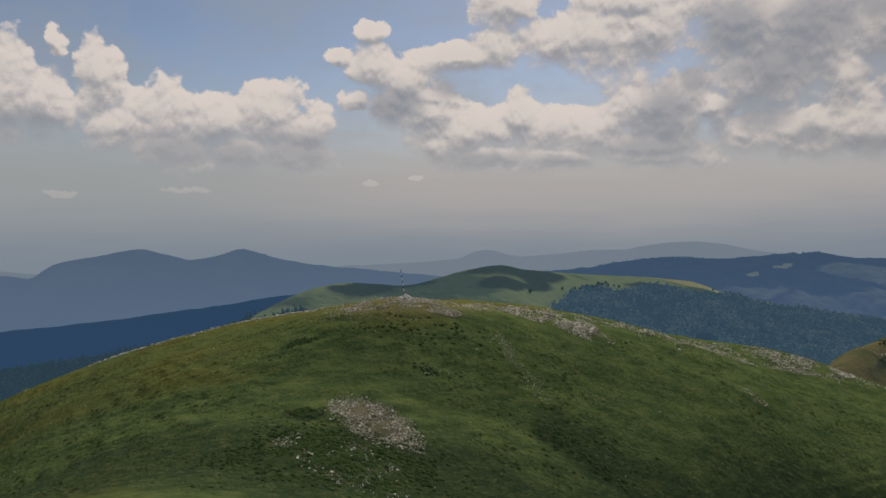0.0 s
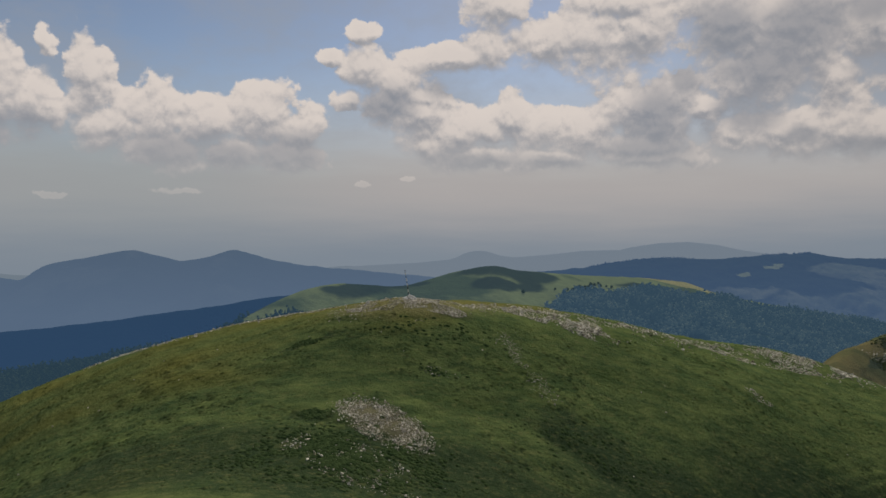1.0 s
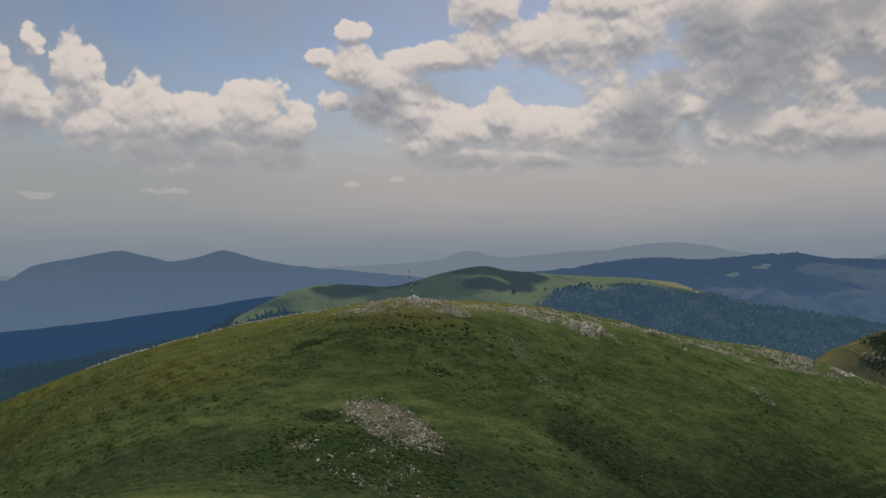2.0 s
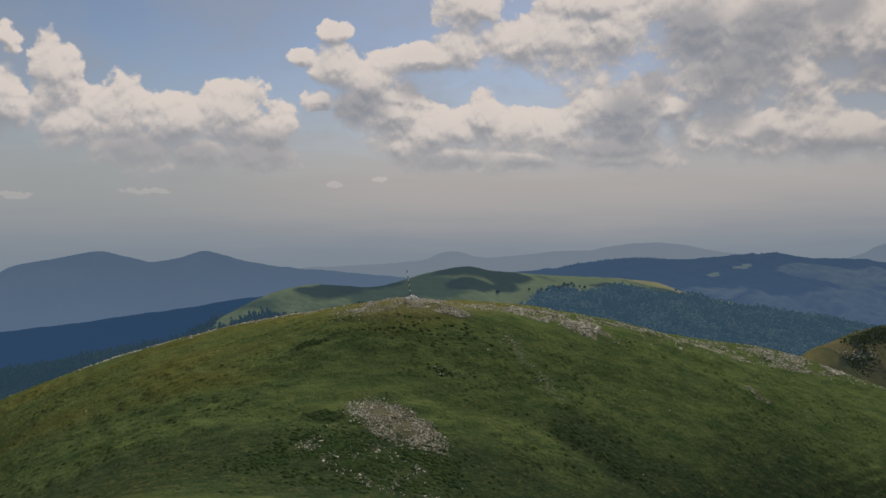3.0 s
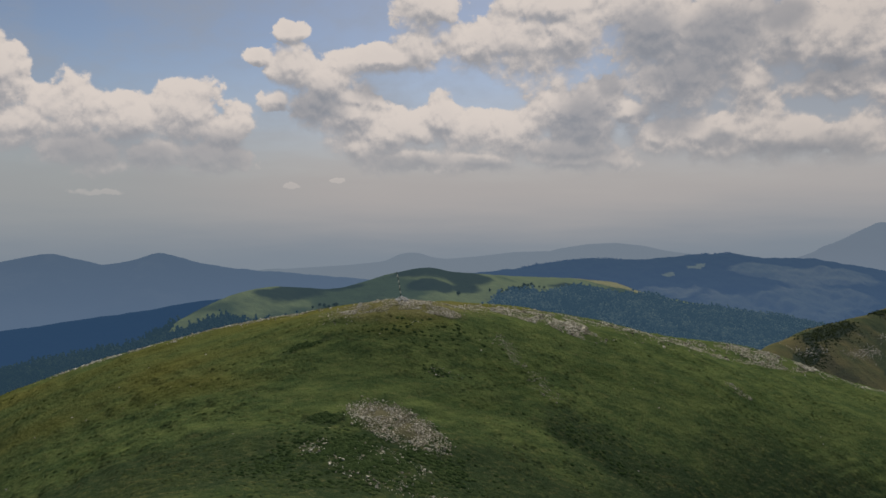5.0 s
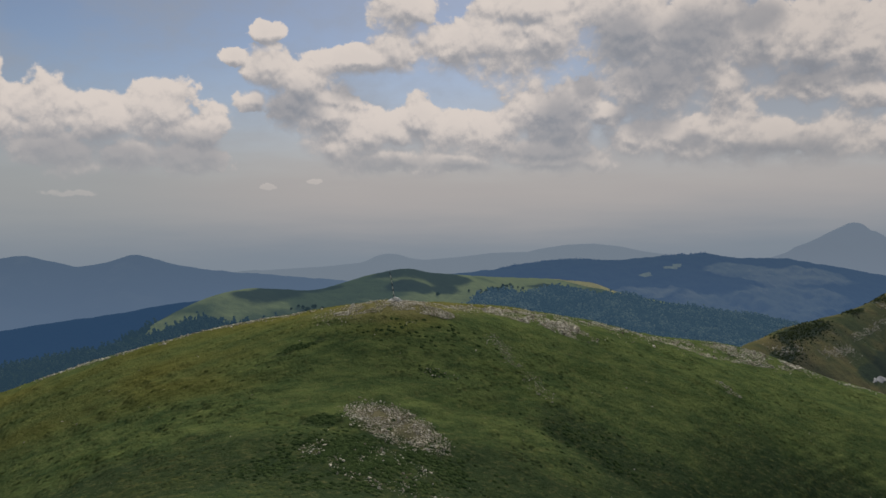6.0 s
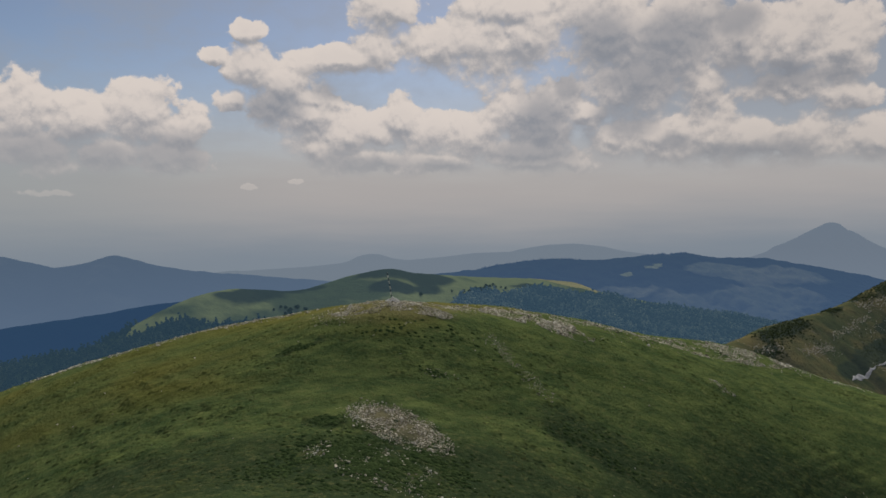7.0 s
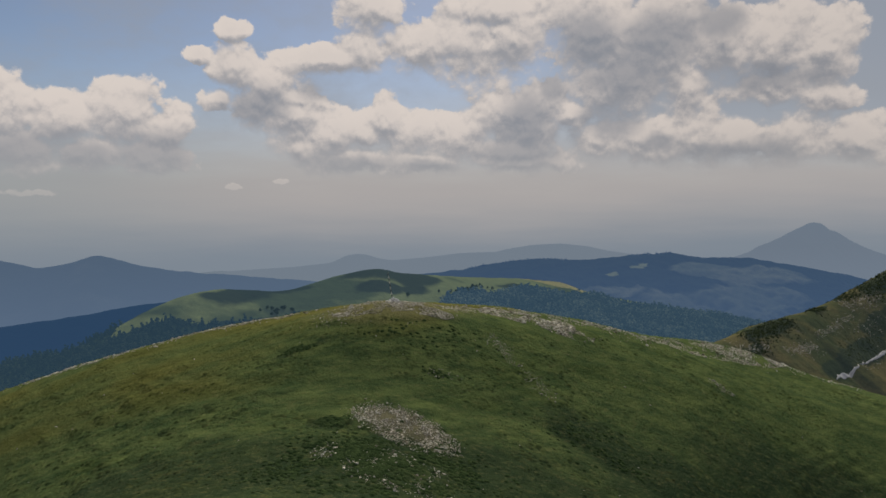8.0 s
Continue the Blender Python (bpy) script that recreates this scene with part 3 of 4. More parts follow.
mid = np.array([p.center[:] for p in hill.data.polygons])
down = np.interp(mid[:, 0], green_hill.fx, green_hill.fy) - mid[:, 1]
field = (mid[:, 0] > 590) & (mid[:, 0] < 885) & (down < 35 + 0.62 * (mid[:, 0] - 600) + 22 * fractal(mid[:, 0], mid[:, 1], 120.0, 67, 3)) & (down > -40)
hem = (mid[:, 0] < -30) & (down > hem_edge(mid[:, 0], mid[:, 1]))
trees = (down > wood_edge(mid[:, 0], mid[:, 1])) & ~hem & ~field
hill.data.polygons.foreach_set("material_index", (3 * hem + 2 * (field & ~hem) + trees).astype(np.int32))
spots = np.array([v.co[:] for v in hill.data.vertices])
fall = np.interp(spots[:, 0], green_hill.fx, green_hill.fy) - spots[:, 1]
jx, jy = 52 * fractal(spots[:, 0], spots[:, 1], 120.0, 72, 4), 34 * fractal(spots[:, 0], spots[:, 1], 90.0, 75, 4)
# dark parts of dome and hump: heath plants plus painted cloud shade
growth_shade = np.zeros(len(spots))
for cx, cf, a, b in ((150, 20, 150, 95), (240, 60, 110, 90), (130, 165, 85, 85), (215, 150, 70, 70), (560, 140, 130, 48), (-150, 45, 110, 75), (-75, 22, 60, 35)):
    growth_shade = np.maximum(growth_shade, np.clip(1.5 * (1 - np.hypot((spots[:, 0] + jx - cx) / a, (fall + jy - cf) / b)), 0, 1))
# a gap in it paints the small sunlit patch on the dome
growth_shade *= 1 - np.clip(1.4 - np.hypot((spots[:, 0] - 45) / 36, (fall - 80) / 24), 0, 1)
hill.data.attributes.new("growth_shade", "FLOAT", "POINT").data.foreach_set("value", growth_shade.astype(np.float32))

spur = Ridge([(250, 540, -150), (327, 640, -122), (399, 720, -111), (479, 790, -108), (570, 850, -105), (647, 900, -101), (736, 960, -90),
              (796, 1000, -82), (866, 1040, -66), (993, 1100, -30), (1250, 1200, 20)], 0.62, 0.7, 420, 20, 80, 130)
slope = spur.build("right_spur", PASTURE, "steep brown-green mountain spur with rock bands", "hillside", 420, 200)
# juniper, and the gully slope's shade painted as more of it: x and distance before the crest
spots = np.array([v.co[:] for v in slope.data.vertices])
fall = np.interp(spots[:, 0], spur.fx, spur.fy) - spots[:, 1]
juniper = np.zeros(len(spots))
for cx, cf, a, b in ((500, 12, 75, 22), (430, 32, 45, 12), (860, 12, 140, 34), (640, 4, 30, 8), (650, 88, 110, 26), (740, 62, 90, 22), (560, 92, 50, 18), (700, 2, 20, 8)):
    juniper = np.maximum(juniper, np.clip(1.6 * (1 - np.hypot((spots[:, 0] - cx) / a, (fall - cf) / b)), 0, 1))
slope.data.attributes.new("juniper", "FLOAT", "POINT").data.foreach_set("value", juniper.astype(np.float32))


# ---------------------------------------------------------------- pole and cairn
PX, PY = -6.4, 126.5
PZ = float(ground_z(PX, PY))


def hull_mesh(name, seed, mat, flat=0.6, count=15):
    rnd = random.Random(seed)
    bm = bmesh.new()
    for _ in range(count):
        v = Vector((rnd.gauss(0, 1), rnd.gauss(0, 1), rnd.gauss(0, 1))).normalized() * rnd.uniform(0.75, 1.0)
        bm.verts.new((v.x * 0.5 * rnd.uniform(0.8, 1.1), v.y * 0.42, v.z * 0.5 * flat))
    found = bmesh.ops.convex_hull(bm, input=bm.verts)
    bmesh.ops.delete(bm, geom=[v for v in bm.verts if not v.link_faces], context="VERTS")
    me = bpy.data.meshes.new(name)
    bm.to_mesh(me)
    bm.free()
    me.materials.append(mat)
    return me


STONES = [hull_mesh("stone", 100 + k, LIMESTONE, 0.45 + 0.1 * (k % 4)) for k in range(10)]
WHITES = [hull_mesh("white_stone", 200 + k, WHITE_STONE, 0.6) for k in range(5)]
DARKS = [hull_mesh("dark_rock", 300 + k, DARK_ROCK, 0.6, 20) for k in range(5)]


def marker_pole():
    base = new("marker_pole")
    base.matrix_world = pose(PX, PY, PZ - 0.1, -8.0, -7.5, 0)
    tagged(base, "leaning wooden marker pole banded black and pale yellow", "marker pole")
    n, length = 11, 5.1
    step = length / n
    for k in range(n):
        bm = bmesh.new()
        r0, r1 = 0.072 - 0.002 * k, 0.072 - 0.002 * (k + 1)
        bmesh.ops.create_cone(bm, cap_ends=True, segments=14, radius1=r0, radius2=r1, depth=step)
        bend = 0.010 * (k - 4) ** 2 * (k > 4)
        bmesh.ops.translate(bm, verts=bm.verts, vec=(-bend * 0.3, 0, step * (k + 0.5)))
        part("band", bm, BLACK_PAINT if k % 2 == 0 else PALE_PAINT, base, "black painted band" if k % 2 == 0 else "pale painted band")
    bm = bmesh.new()
    bmesh.ops.create_cone(bm, cap_ends=True, segments=14, radius1=0.075, radius2=0.03, depth=0.06)
    bmesh.ops.translate(bm, verts=bm.verts, vec=(-0.11, 0, length + 0.03))
    part("cap", bm, PALE_PAINT, base)


marker_pole()


def cairn():
    base = new("cairn")
    base.location = (PX, PY, PZ)
    tagged(base, "low cairn of whitewashed stones round the pole's foot", "cairn")
    rnd = random.Random(5)
    for k in range(70):
        a, q = rnd.uniform(0, math.tau), rnd.random() ** 0.7
        r = 1.25 * q
        z = 0.8 * (1 - q) * rnd.uniform(0.7, 1.1)
        ground_here = float(ground_z(PX + r * math.cos(a), PY + r * math.sin(a))) - PZ
        size = rnd.uniform(0.26, 0.5)
        m = pose(r * math.cos(a), r * math.sin(a), ground_here + z + 0.05, rnd.uniform(-25, 25), rnd.uniform(-25, 25), rnd.uniform(0, 360)) @ Matrix.Diagonal((size, size, size, 1))
        shared("stone", rnd.choice(WHITES if k % 9 else STONES), m, base)


cairn()


# ---------------------------------------------------------------- stones
def along(line, spread, rnd):
    """A random place near a line of plan points."""
    pts = np.array(line, float)
    seg = np.hypot(*np.diff(pts, axis=0).T)
    d = rnd.uniform(0, seg.sum())
    k = min(int(np.searchsorted(np.cumsum(seg), d)), len(seg) - 1)
    f = (d - (np.cumsum(seg)[k] - seg[k])) / seg[k]
    x, y = pts[k] + f * (pts[k + 1] - pts[k])
    return x + rnd.gauss(0, spread), y + rnd.gauss(0, spread)


def within(cx, cy, a, b, turn, rnd):
    r, q = math.sqrt(rnd.random()), rnd.uniform(0, math.tau)
    u, v, c = a * r * math.cos(q), b * r * math.sin(q), radians(turn)
    return cx + u * math.cos(c) - v * math.sin(c), cy + u * math.sin(c) + v * math.cos(c)


def clustered(x, y, seed, keep):
    return float(fractal(np.array(x), np.array(y), 2.6, seed, 3)) > keep


def stone_pose(x, y, size, rnd, sink=0.12):
    z = float(ground_z(x, y)) + size * (0.2 - sink)
    return pose(x, y, z, rnd.uniform(-22, 22), rnd.uniform(-22, 22), rnd.uniform(0, 360)) @ Matrix.Diagonal((size, size, size, 1))


def joined_stones(name, places, sizes, seed, parent, mat=LIMESTONE):
    """Many small stones as one mesh."""
    rnd = np.random.RandomState(seed)
    shapes = []
    for me in STONES[:6]:
        v = np.array([w.co[:] for w in me.vertices])
        f = np.array([p.vertices[:] for p in me.polygons])
        shapes.append((v, f))
    places, sizes = np.array(places), np.array(sizes)
    zs = ground_z(places[:, 0], places[:, 1])
    V, F, at = [], [], 0
    for k in range(len(places)):
        v, f = shapes[k % len(shapes)]
        a = rnd.rand() * 6.28
        c, sn = np.cos(a), np.sin(a)
        w = np.stack([v[:, 0] * c - v[:, 1] * sn, v[:, 0] * sn + v[:, 1] * c, v[:, 2] + 0.06], 1) * sizes[k]
        V.append(w + [places[k, 0], places[k, 1], zs[k]])
        F.append(f + at)
        at += len(v)
    ob = mesh_object(name, np.concatenate(V), np.concatenate(F), mat, False)
    ob.parent = parent
    return tagged(ob, kind="stuff")


def stone_field(name, label, category, place, big, small, low, high, seed, keep, tiny=(0.08, 0.24)):
    base = new(name)
    tagged(base, label, category)
    rnd = random.Random(seed)
    made = 0
    while made < big:
        x, y = place(rnd)
        if not clustered(x, y, seed, keep + rnd.gauss(0, 0.25)):
            continue
        size = low + (high - low) * rnd.random() ** 2.2
        shared("stone", rnd.choice(STONES), stone_pose(x, y, size, rnd), base)
        made += 1
    spots, sizes = [], []
    while len(spots) < small:
        x, y = place(rnd)
        if clustered(x, y, seed, keep - 0.1 + rnd.gauss(0, 0.3)):
            spots.append((x, y)), sizes.append(rnd.uniform(*tiny))
    if small:
        joined_stones("rubble", spots, sizes, seed, base)
    return base


RIDGE_LINE = [(20, 137), (30, 138), (38, 139.5), (46, 141), (55, 146), (63, 148), (70, 150.5), (77, 152.5), (84, 152.5), (93, 155), (105, 158)]
SKYLINE = [(-12, 129), (-4, 128), (3, 133), (9, 138), (15, 141), (22, 141), (29, 140), (36, 140), (44, 142), (53, 150), (62, 153), (70, 154), (77, 154), (84, 153.5)]


def ridge_place(q):
    k = q.random()
    if k < 0.22:
        return within(18.5, 133.5, 9, 5.5, -18, q)
    if k < 0.30:
        return within(24.5, 128.5, 5, 2.5, -10, q)
    if k < 0.62:
        return within(66, 148.5, 19, 5.0, 17, q)
    return along(SKYLINE, 1.5, q) if k < 0.8 else along(RIDGE_LINE, 2.6, q)


def summit_place(q):
    k = q.random()
    if k < 0.5:
        return within(-9.0, 123.8, 7.5, 3.0, 4, q)
    if k < 0.66:
        return within(-0.5, 122.2, 3.6, 1.7, 0, q)
    return along([(-16, 122.5), (-11, 128), (-4, 127.5), (2, 129), (8, 133)], 2.2, q)


stone_field("scree_patch", "patch of broken pale limestone on bare yellowish soil", "scree",
            lambda q: within(-8.6, 94.2, 7.0 + q.gauss(0, 0.8), 3.7 + q.gauss(0, 0.6), -35, q), 299, 2700, 0.18, 0.62, 51, -0.2, (0.09, 0.28))
stone_field("rocky_ridge", "band of pale limestone rocks along the grassy crest", "rocks",
            ridge_place, 299, 8200, 0.4, 1.15, 52, 0.05, (0.12, 0.45))
stone_field("summit_rocks", "pale stones strewn over the grassy summit", "rocks",
            summit_place, 295, 5200, 0.2, 0.6, 53, -0.15, (0.1, 0.32))
stone_field("crest_stones", "small pale stones along the grassy shoulder", "rocks",
            lambda q: along([(-20, 143), (-30, 144), (-37, 146), (-43, 145), (-49, 144), (-56, 147.5), (-64, 151), (-73, 157)], 1.7, q), 230, 2200, 0.3, 0.95, 54, -0.1, (0.12, 0.4))
stone_field("lower_stones", "stones half sunk among grass tussocks below the scree", "rocks",
            lambda q: within(-11.8, 85, 9, 4.2, -25, q), 200, 700, 0.14, 0.6, 55, 0.0)
stone_field("trail_stones", "line of small stones down a worn grass track", "rocks",
            lambda q: along([(9.6, 119.5), (9.8, 113.5), (13.2, 111), (14.2, 107)], 0.9, q), 70, 520, 0.15, 0.45, 56, 0.0)
stone_field("side_stones", "few pale stones on the grassy slope", "rocks",
            lambda q: within(51.4, 125.1, 3.0, 1.4, -40, q), 26, 140, 0.2, 0.6, 57, -0.2)
rnd = random.Random(9)
for k in range(110):
    x, y = rnd.uniform(-62, 80), rnd.uniform(80, 132)
    lone = new("loose_stone", rnd.choice(STONES))
    lone.matrix_world = stone_pose(x, y, 0.16 + 0.34 * rnd.random() ** 3, rnd)
    tagged(lone, "small pale stone lying in the grass", "stone", "loose stones on the hill")


def outcrop(x, y, size, count, seed):
    base = new("rock_outcrop")
    tagged(base, "low weathered rock outcrop breaking through the turf", "rock")
    q = random.Random(seed)
    for k in range(count):
        sz = size * q.uniform(0.15, 0.36)
        m = stone_pose(x + q.gauss(0, 0.75) * size, y - 0.15 * size + q.gauss(0, 0.4) * size, sz, q, 0.22)
        shared("rock", q.choice(DARKS if q.random() < 0.35 else STONES), m @ Matrix.Diagonal((1, 1, 0.45, 1)), base)


outcrop(-1.3, 107.5, 1.5, 22, 1)
outcrop(-6.6, 85.4, 0.9, 9, 2)
outcrop(12.5, 88, 0.6, 6, 3)
outcrop(-4.5, 118, 1.1, 10, 4)


# ---------------------------------------------------------------- grass
def grass(count, seed):
    """Low ragged tussocks: six-sided mounds, each with its own height and lean."""
    r = np.random.RandomState(seed)
    x, y = r.uniform(-92, 108, count * 3), r.uniform(77, 168, count * 3)
    dense = 0.45 + 0.7 * fractal(x, y * 1.5, 6.0, 41, 3) + 0.4 * fractal(x, y, 2.2, 44, 2)
    bare = np.hypot(((x + 8.6) * np.cos(0.576) - (y - 94.2) * np.sin(0.576)) / 7.4, ((x + 8.6) * np.sin(0.576) + (y - 94.2) * np.cos(0.576)) / 3.9) < 0.9
    ok = (r.rand(count * 3) < np.clip(dense, 0.08, 1)) & ~(bare & (r.rand(count * 3) < 0.8))
    x, y = x[ok][:count], y[ok][:count]
    n = len(x)
    size = r.uniform(0.14, 0.34, n) * np.clip(1 + 0.7 * fractal(x, y, 8.0, 47, 3), 0.5, 1.9)
    rise = size * r.uniform(0.12, 0.4, n)
    V = np.empty((n, 7, 3))
    V[:, 0] = np.stack([x + r.normal(0, 0.3, n) * size, y + r.normal(0, 0.3, n) * size, ground_z(x, y) + rise], 1)
    for k in range(6):
        a, q = k * math.tau / 6 + r.uniform(-0.3, 0.3, n), size * r.uniform(0.7, 1.3, n)
        px, py = x + q * 1.35 * np.cos(a), y + q * np.sin(a)
        V[:, k + 1] = np.stack([px, py, ground_z(px, py) - 0.04], 1)
    F = np.array([[0, k + 1, (k + 1) % 6 + 1] for k in range(6)])
    faces = (np.arange(n)[:, None, None] * 7 + F[None]).reshape(-1, 3)
    ob = mesh_object("grass", V.reshape(-1, 3), faces, BLADES, True)
    tagged(ob, "short mountain grass in green and dry tussocks", "grass", kind="stuff")


grass(75000, 77)


def make_heath():
    m, g, out = material("dwarf_heath")
    p = spot(g)
    each = g.node("ShaderNodeNewGeometry").outputs["Random Per Island"]
    c = g.mix(each, (0.026, 0.046, 0.018), (0.062, 0.09, 0.034))
    g.put(surface(g, c, 0.9, g.noise(p, 5.0, 4.0, 0.6), 0.5, 0.1), out)
    return m


def heath(count, seed):
    """Dark cushions of dwarf shrub, in loose colonies, most of them on the lower ground."""
    r = np.random.RandomState(seed)
    colonies = np.array([(-13, 85.5, 10, 5, 1.5), (-4, 116.5, 9, 3.0, 0.05), (20, 99, 8, 4, 0.12), (-21.5, 114.6, 2.0, 0.8, 0.05), (-1, 107, 2.5, 1, 0.04), (-17.5, 95.3, 1.5, 0.9, 0.06)])
    pick = r.choice(len(colonies), count, p=colonies[:, 4] / colonies[:, 4].sum())
    x = colonies[pick, 0] + colonies[pick, 2] * r.normal(0, 0.55, count)
    y = colonies[pick, 1] + colonies[pick, 3] * r.normal(0, 0.55, count)
    ok = (fractal(x, y * 1.6, 3.2, 49, 3) > r.normal(0.1, 0.3, count)) & (y > 77)
    x, y = x[ok], y[ok]
    n = len(x)
    size = r.uniform(0.12, 0.32, n)
    V = np.empty((n, 13, 3))
    V[:, 0] = np.stack([x, y, ground_z(x, y) + size * r.uniform(0.3, 0.6, n)], 1)
    for ring, (wide, high) in enumerate(((0.6, 0.3), (1.1, -0.1))):
        for k in range(6):
            a, q = k * math.tau / 6 + r.uniform(-0.3, 0.3, n), size * wide * r.uniform(0.8, 1.25, n)
            px, py = x + q * 1.3 * np.cos(a), y + q * np.sin(a)
            V[:, 1 + ring * 6 + k] = np.stack([px, py, ground_z(px, py) + high * size], 1)
    F = [[0, k + 1, (k + 1) % 6 + 1] for k in range(6)]
    for k in range(6):
        a, b = k + 1, (k + 1) % 6 + 1
        F += [[a, a + 6, b + 6], [a, b + 6, b]]
    faces = (np.arange(n)[:, None, None] * 13 + np.array(F)[None]).reshape(-1, 3)
    ob = mesh_object("heath", V.reshape(-1, 3), faces, make_heath(), True)
    tagged(ob, "dark green cushions of dwarf shrub among the grass", "heath", kind="stuff")


heath(7000, 78)


# ---------------------------------------------------------------- woods
def crown_shape(seed, tall):
    """A rough crown of three lumps on a short stem, about one metre wide."""
    r = np.random.RandomState(seed)
    bm = bmesh.new()
    for k in range(3):
        geom = bmesh.ops.create_icosphere(bm, subdivisions=1, radius=0.42 - 0.09 * k)
        bmesh.ops.translate(bm, verts=geom["verts"], vec=(r.normal(0, 0.12), r.normal(0, 0.12), 0.38 + tall * 0.3 * k))
    for v in bm.verts:
        v.co += Vector(r.normal(0, 0.05, 3))
    bmesh.ops.triangulate(bm, faces=bm.faces)
    bm.verts.index_update()
    v, f = np.array([w.co[:] for w in bm.verts]), np.array([[w.index for w in p.verts] for p in bm.faces])
    bm.free()
    return v, f


CROWNS = [crown_shape(600 + k, 1.0 + 0.35 * (k % 3)) for k in range(6)]


def wood(name, label, height_at, x, y, size, seed, mat):
    r = np.random.RandomState(seed)
    z = height_at(x, y)
    V, F, at = [], [], 0
    for k in range(len(x)):
        v, f = CROWNS[k % 6]
        a, sz = r.rand() * 6.28, size * r.uniform(0.5, 1.45)
        c, sn = np.cos(a), np.sin(a)
        V.append(np.stack([v[:, 0] * c - v[:, 1] * sn, v[:, 0] * sn + v[:, 1] * c, v[:, 2] * r.uniform(0.65, 1.15)], 1) * sz + [x[k], y[k], z[k] - 0.1 * sz])
        F.append(f + at)
        at += len(v)
    ob = mesh_object(name, np.concatenate(V), np.concatenate(F), mat)
    return tagged(ob, label, "forest", kind="stuff")


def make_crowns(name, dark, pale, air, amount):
    """Leaf crowns, each with its own tone, a few much paler, under a painted haze glow."""
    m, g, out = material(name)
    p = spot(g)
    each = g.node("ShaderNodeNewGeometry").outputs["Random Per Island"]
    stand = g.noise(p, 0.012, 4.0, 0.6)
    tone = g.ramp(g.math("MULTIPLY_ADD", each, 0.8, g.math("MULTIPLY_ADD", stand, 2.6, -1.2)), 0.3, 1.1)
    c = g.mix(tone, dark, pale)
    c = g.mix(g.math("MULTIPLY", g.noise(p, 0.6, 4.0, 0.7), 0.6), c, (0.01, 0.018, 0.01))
    g.put(painted_haze(g, surface(g, c, 1.0), air, amount), out)
    return m


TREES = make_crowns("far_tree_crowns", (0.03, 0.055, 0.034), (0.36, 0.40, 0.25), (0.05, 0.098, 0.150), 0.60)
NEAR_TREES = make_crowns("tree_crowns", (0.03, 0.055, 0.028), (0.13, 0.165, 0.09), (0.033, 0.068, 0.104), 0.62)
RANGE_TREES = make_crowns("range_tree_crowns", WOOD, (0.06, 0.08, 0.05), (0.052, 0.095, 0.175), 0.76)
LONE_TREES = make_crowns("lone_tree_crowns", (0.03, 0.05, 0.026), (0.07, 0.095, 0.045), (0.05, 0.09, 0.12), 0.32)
r = np.random.RandomState(4)
x, y = r.uniform(215, 1750, 34000), r.uniform(1350, 2700, 34000)
below = np.interp(x, green_hill.fx, green_hill.fy) - y
ok = (below > wood_edge(x, y)) & (below < 1250) & (fractal(x, y, 240.0, 68, 3) > -0.75)
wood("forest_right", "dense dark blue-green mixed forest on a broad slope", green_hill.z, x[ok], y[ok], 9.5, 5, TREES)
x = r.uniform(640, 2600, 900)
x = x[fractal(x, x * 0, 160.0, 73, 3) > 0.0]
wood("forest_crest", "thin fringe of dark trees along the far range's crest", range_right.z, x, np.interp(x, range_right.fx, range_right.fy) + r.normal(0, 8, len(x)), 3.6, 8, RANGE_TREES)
left_woods = Ridge([(-1500, 1300, -370), (-1000, 1300, -292), (-763, 1300, -252), (-666, 1300, -238), (-569, 1300, -222), (-471, 1300, -203), (-388, 1330, -190), (-330, 1330, -200), (-200, 1330, -230)],
                   0.34, 0.45, 600, 22, 160, 140)
left_woods.build("backdrop_left_woods", NEAR_FOREST, "wooded flank below the green hill", "hillside", 260, 120)
x, y = r.uniform(-1000, -260, 6400), r.uniform(860, 1330, 6400)
ok = fractal(x, y, 200.0, 69, 3) > -0.75
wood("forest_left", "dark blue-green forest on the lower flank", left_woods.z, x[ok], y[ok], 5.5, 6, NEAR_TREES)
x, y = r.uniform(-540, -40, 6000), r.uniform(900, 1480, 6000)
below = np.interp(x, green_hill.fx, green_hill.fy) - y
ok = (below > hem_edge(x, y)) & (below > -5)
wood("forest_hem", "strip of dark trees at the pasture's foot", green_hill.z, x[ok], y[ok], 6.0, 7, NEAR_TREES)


# ---------------------------------------------------------------- spur: rock bands, junipers, snow
def scatter_on(form, name, label, category, line, spread, count, low, high, seed, shapes, mat, sink=0.2, tall=1.0, kind="stuff"):
    rnd = random.Random(seed)
    V, F, at = [], [], 0
    for _ in range(count):
        x, y = along(line, spread, rnd)
        z = float(form(np.array(x), np.array(y)))
        v, f = shapes[rnd.randrange(len(shapes))]
        sz, a = low + (high - low) * rnd.random() ** 2, rnd.uniform(0, math.tau)
        c, sn = math.cos(a), math.sin(a)
        V.append(np.stack([v[:, 0] * c - v[:, 1] * sn, v[:, 0] * sn + v[:, 1] * c, (v[:, 2] + 0.3 - sink) * tall], 1) * sz + [x, y, z])
        F.append(f + at)
        at += len(v)
    ob = mesh_object(name, np.concatenate(V), np.concatenate(F), mat, False)
    return tagged(ob, label, category, kind=kind)


def as_arrays(me):
    return np.array([w.co[:] for w in me.vertices]), np.array([p.vertices[:] for p in me.polygons])


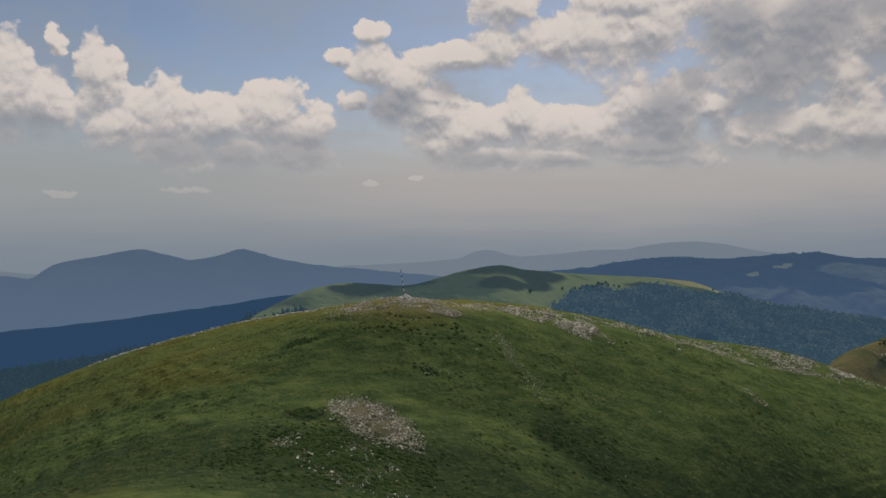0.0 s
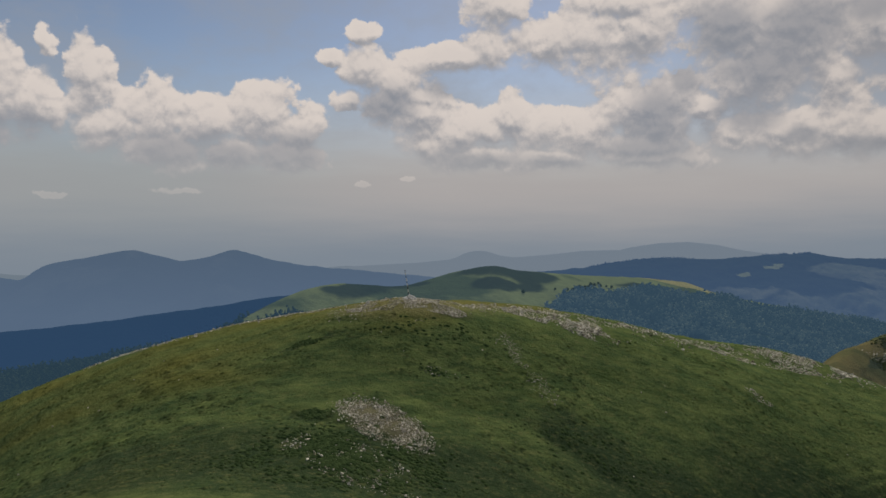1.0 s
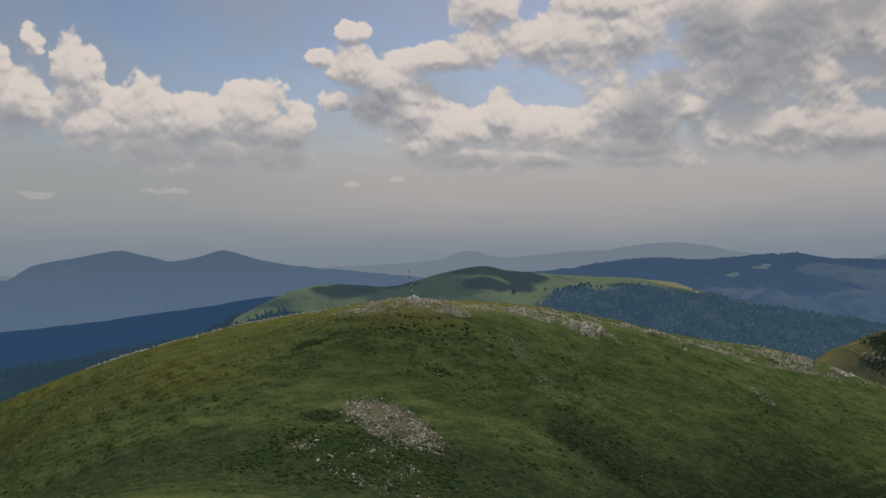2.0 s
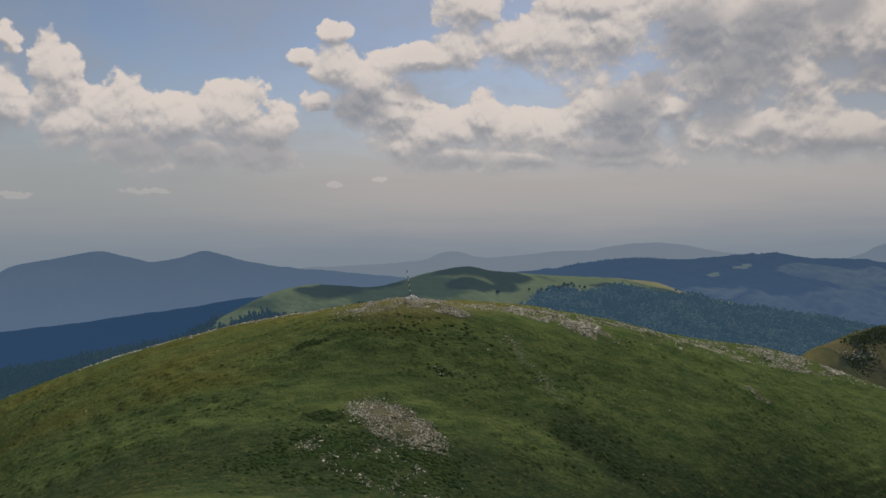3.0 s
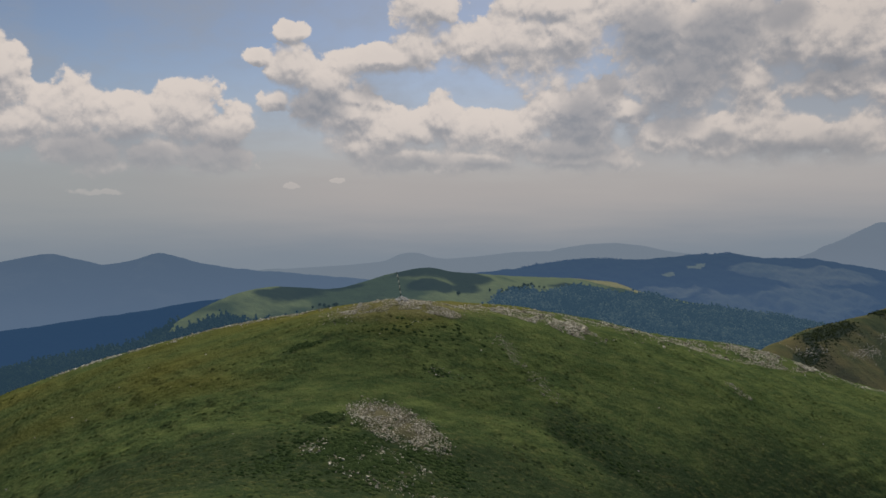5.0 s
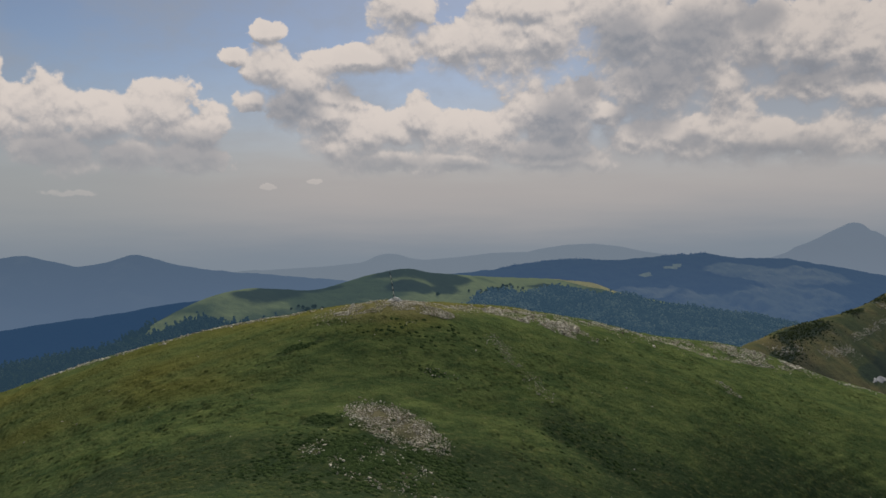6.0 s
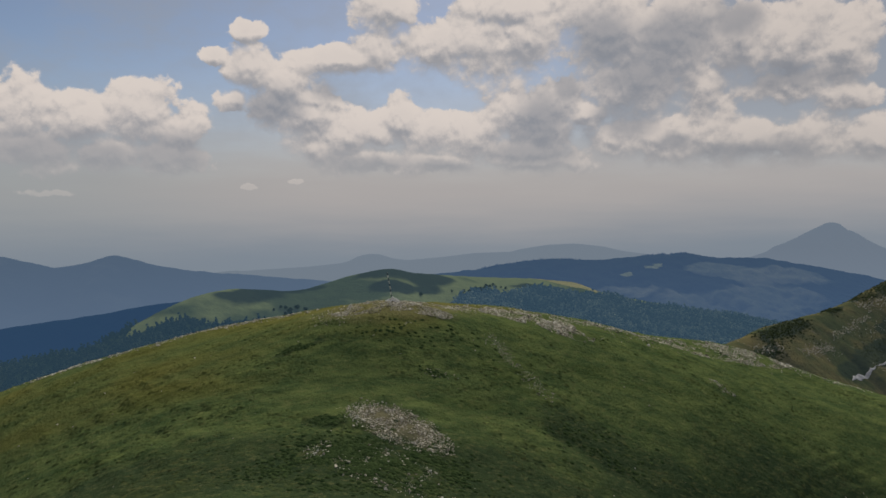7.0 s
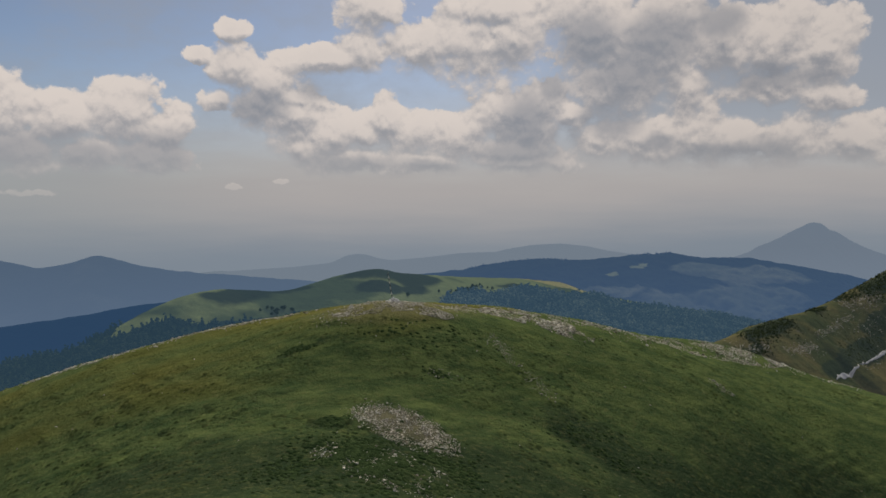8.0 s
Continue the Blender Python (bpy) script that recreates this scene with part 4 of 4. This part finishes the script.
BOULDERS = [as_arrays(me) for me in STONES]
SHRUB, g, out = material("juniper")
g.put(surface(g, g.mix(g.noise(spot(g), 0.15, 4.0), (0.048, 0.066, 0.032), (0.085, 0.105, 0.046)), 0.9), out)
for k, (line, spread, count, low, high) in enumerate([
        ([(690, 918), (712, 922), (745, 938), (790, 965)], 6, 320, 0.8, 3.6),
        ([(575, 805), (600, 826), (640, 855), (690, 893)], 2.6, 420, 0.6, 2.4),
        ([(490, 742), (528, 766), (560, 788)], 3, 320, 0.6, 2.4),
        ([(505, 750), (560, 784)], 5, 200, 0.5, 1.6),
        ([(415, 714), (440, 728), (470, 744)], 4, 200, 0.6, 2.6),
        ([(640, 840), (720, 885), (800, 935)], 10, 260, 0.5, 2.2),
        ([(600, 762), (660, 806)], 4, 120, 0.4, 1.4)]):
    scatter_on(spur.z, "rock_band", "pale broken rock band across the steep spur", "rocks", line, spread, count, low, high, 800 + k, BOULDERS, LIMESTONE)
for k, (line, spread, count, low, high) in enumerate([
        ([(445, 744), (517, 800), (556, 830)], 8, 900, 1.0, 3.0),
        ([(615, 876), (650, 898)], 5, 220, 1.0, 3.0),
        ([(700, 934), (745, 955)], 6, 220, 1.0, 3.2),
        ([(760, 965), (850, 1015), (980, 1075)], 14, 1500, 1.2, 3.6),
        ([(415, 700), (462, 734)], 5, 300, 1.0, 2.6),
        ([(600, 788), (680, 838), (760, 896)], 12, 500, 0.8, 2.2)]):
    scatter_on(spur.z, "juniper_thicket", "dark juniper thicket on the spur", "shrubs", line, spread, count, low, high, 820 + k, CROWNS, SHRUB, 0.4, 0.5)


def snow_patch(line, label):
    """A tongue of old snow lying in a gully: places down the gully, each with its half width."""
    n = 60
    u = np.linspace(0, len(line) - 1, n)
    x, y, w = (np.interp(u, range(len(line)), [q[k] for q in line]) for k in range(3))
    w = w * (1 + 0.22 * fractal(u * 5, u * 0 + 2, 1.0, 88, 3)) + 0.2
    across = np.linspace(-1, 1, 9)
    wob = 1.2 * fractal(u * 3, u * 0 + 7, 1.0, 91, 3)
    X, Y = x[:, None] - 0.55 * w[:, None] * across, y[:, None] + 0.84 * w[:, None] * across + wob[:, None]
    Z = spur.z(X, Y) + 0.5 * (1 - across ** 2) + 0.35
    ob = mesh_object("snow_patch", np.stack([X, Y, Z], -1).reshape(-1, 3), grid_faces(n, 9), SNOW)
    tagged(ob, label, "snow", "snow patches on the spur")


snow_patch([(540, 726, 0.2), (548, 733, 1.6), (560, 741, 2.6), (574, 750, 2.3), (588, 758, 1.1), (598, 764, 0.2)], "broad tongue of old grey-white snow in a gully")
snow_patch([(600, 766, 0.1), (612, 774, 0.4), (628, 786, 0.5), (645, 798, 1.1), (670, 815, 1.7), (700, 838, 0.9), (716, 850, 0.2)], "thin streak of old snow up the gully")


# ---------------------------------------------------------------- single trees by the far meadow
def far_tree(height, seed):
    base = new("tree")
    r = np.random.RandomState(seed)
    bm = bmesh.new()
    bmesh.ops.create_cone(bm, cap_ends=True, segments=8, radius1=0.035 * height, radius2=0.015 * height, depth=0.45 * height)
    bmesh.ops.translate(bm, verts=bm.verts, vec=(0, 0, 0.2 * height))
    for k in range(3):
        limb = bmesh.ops.create_cone(bm, cap_ends=True, segments=5, radius1=0.015 * height, radius2=0.005 * height, depth=0.3 * height)
        turn = pose(0, 0, 0.42 * height, 35, 0, 120 * k) @ Matrix.Translation((0, 0, 0.12 * height))
        bmesh.ops.transform(bm, matrix=turn, verts=limb["verts"])
    part("trunk", bm, SHRUB, base)
    bm = bmesh.new()
    for k in range(70):
        a, q = r.uniform(0, math.tau), r.uniform(0, 1)
        wide = 0.45 * height * math.sin(math.pi * (0.15 + 0.8 * q)) * r.uniform(0.4, 1.05)
        clump = bmesh.ops.create_icosphere(bm, subdivisions=1, radius=height * r.uniform(0.06, 0.11))
        for v in clump["verts"]:
            v.co += Vector(r.normal(0, 0.015 * height, 3))
        bmesh.ops.translate(bm, verts=clump["verts"], vec=(wide * math.cos(a), wide * math.sin(a), height * (0.16 + 0.76 * q)))
    part("crown", bm, LONE_TREES, base)
    return tagged(base, "dark green tree standing by the far pasture", "tree", "single trees by the far pasture")


first = [far_tree(1.0, 40 + k) for k in range(3)]
rnd = random.Random(12)
spots = [(187, 1612), (297, 1700), (310, 1702), (268, 1690)] + [along([(330, 1745), (374, 1814), (432, 1880)], 10, rnd) for _ in range(26)] + [along([(-100, 1462), (-55, 1488)], 7, rnd) for _ in range(12)]
for k, (x, y) in enumerate(spots):
    m = pose(x, y, float(green_hill.z(np.array(x), np.array(y))) - 0.3, 0, 0, rnd.uniform(0, 360))
    size = rnd.uniform(6, 10)
    if k < 3:
        first[k].matrix_world = m @ Matrix.Diagonal((size, size, size, 1))
    else:
        copy_thing(first[k % 3], m).scale = (size, size, size)
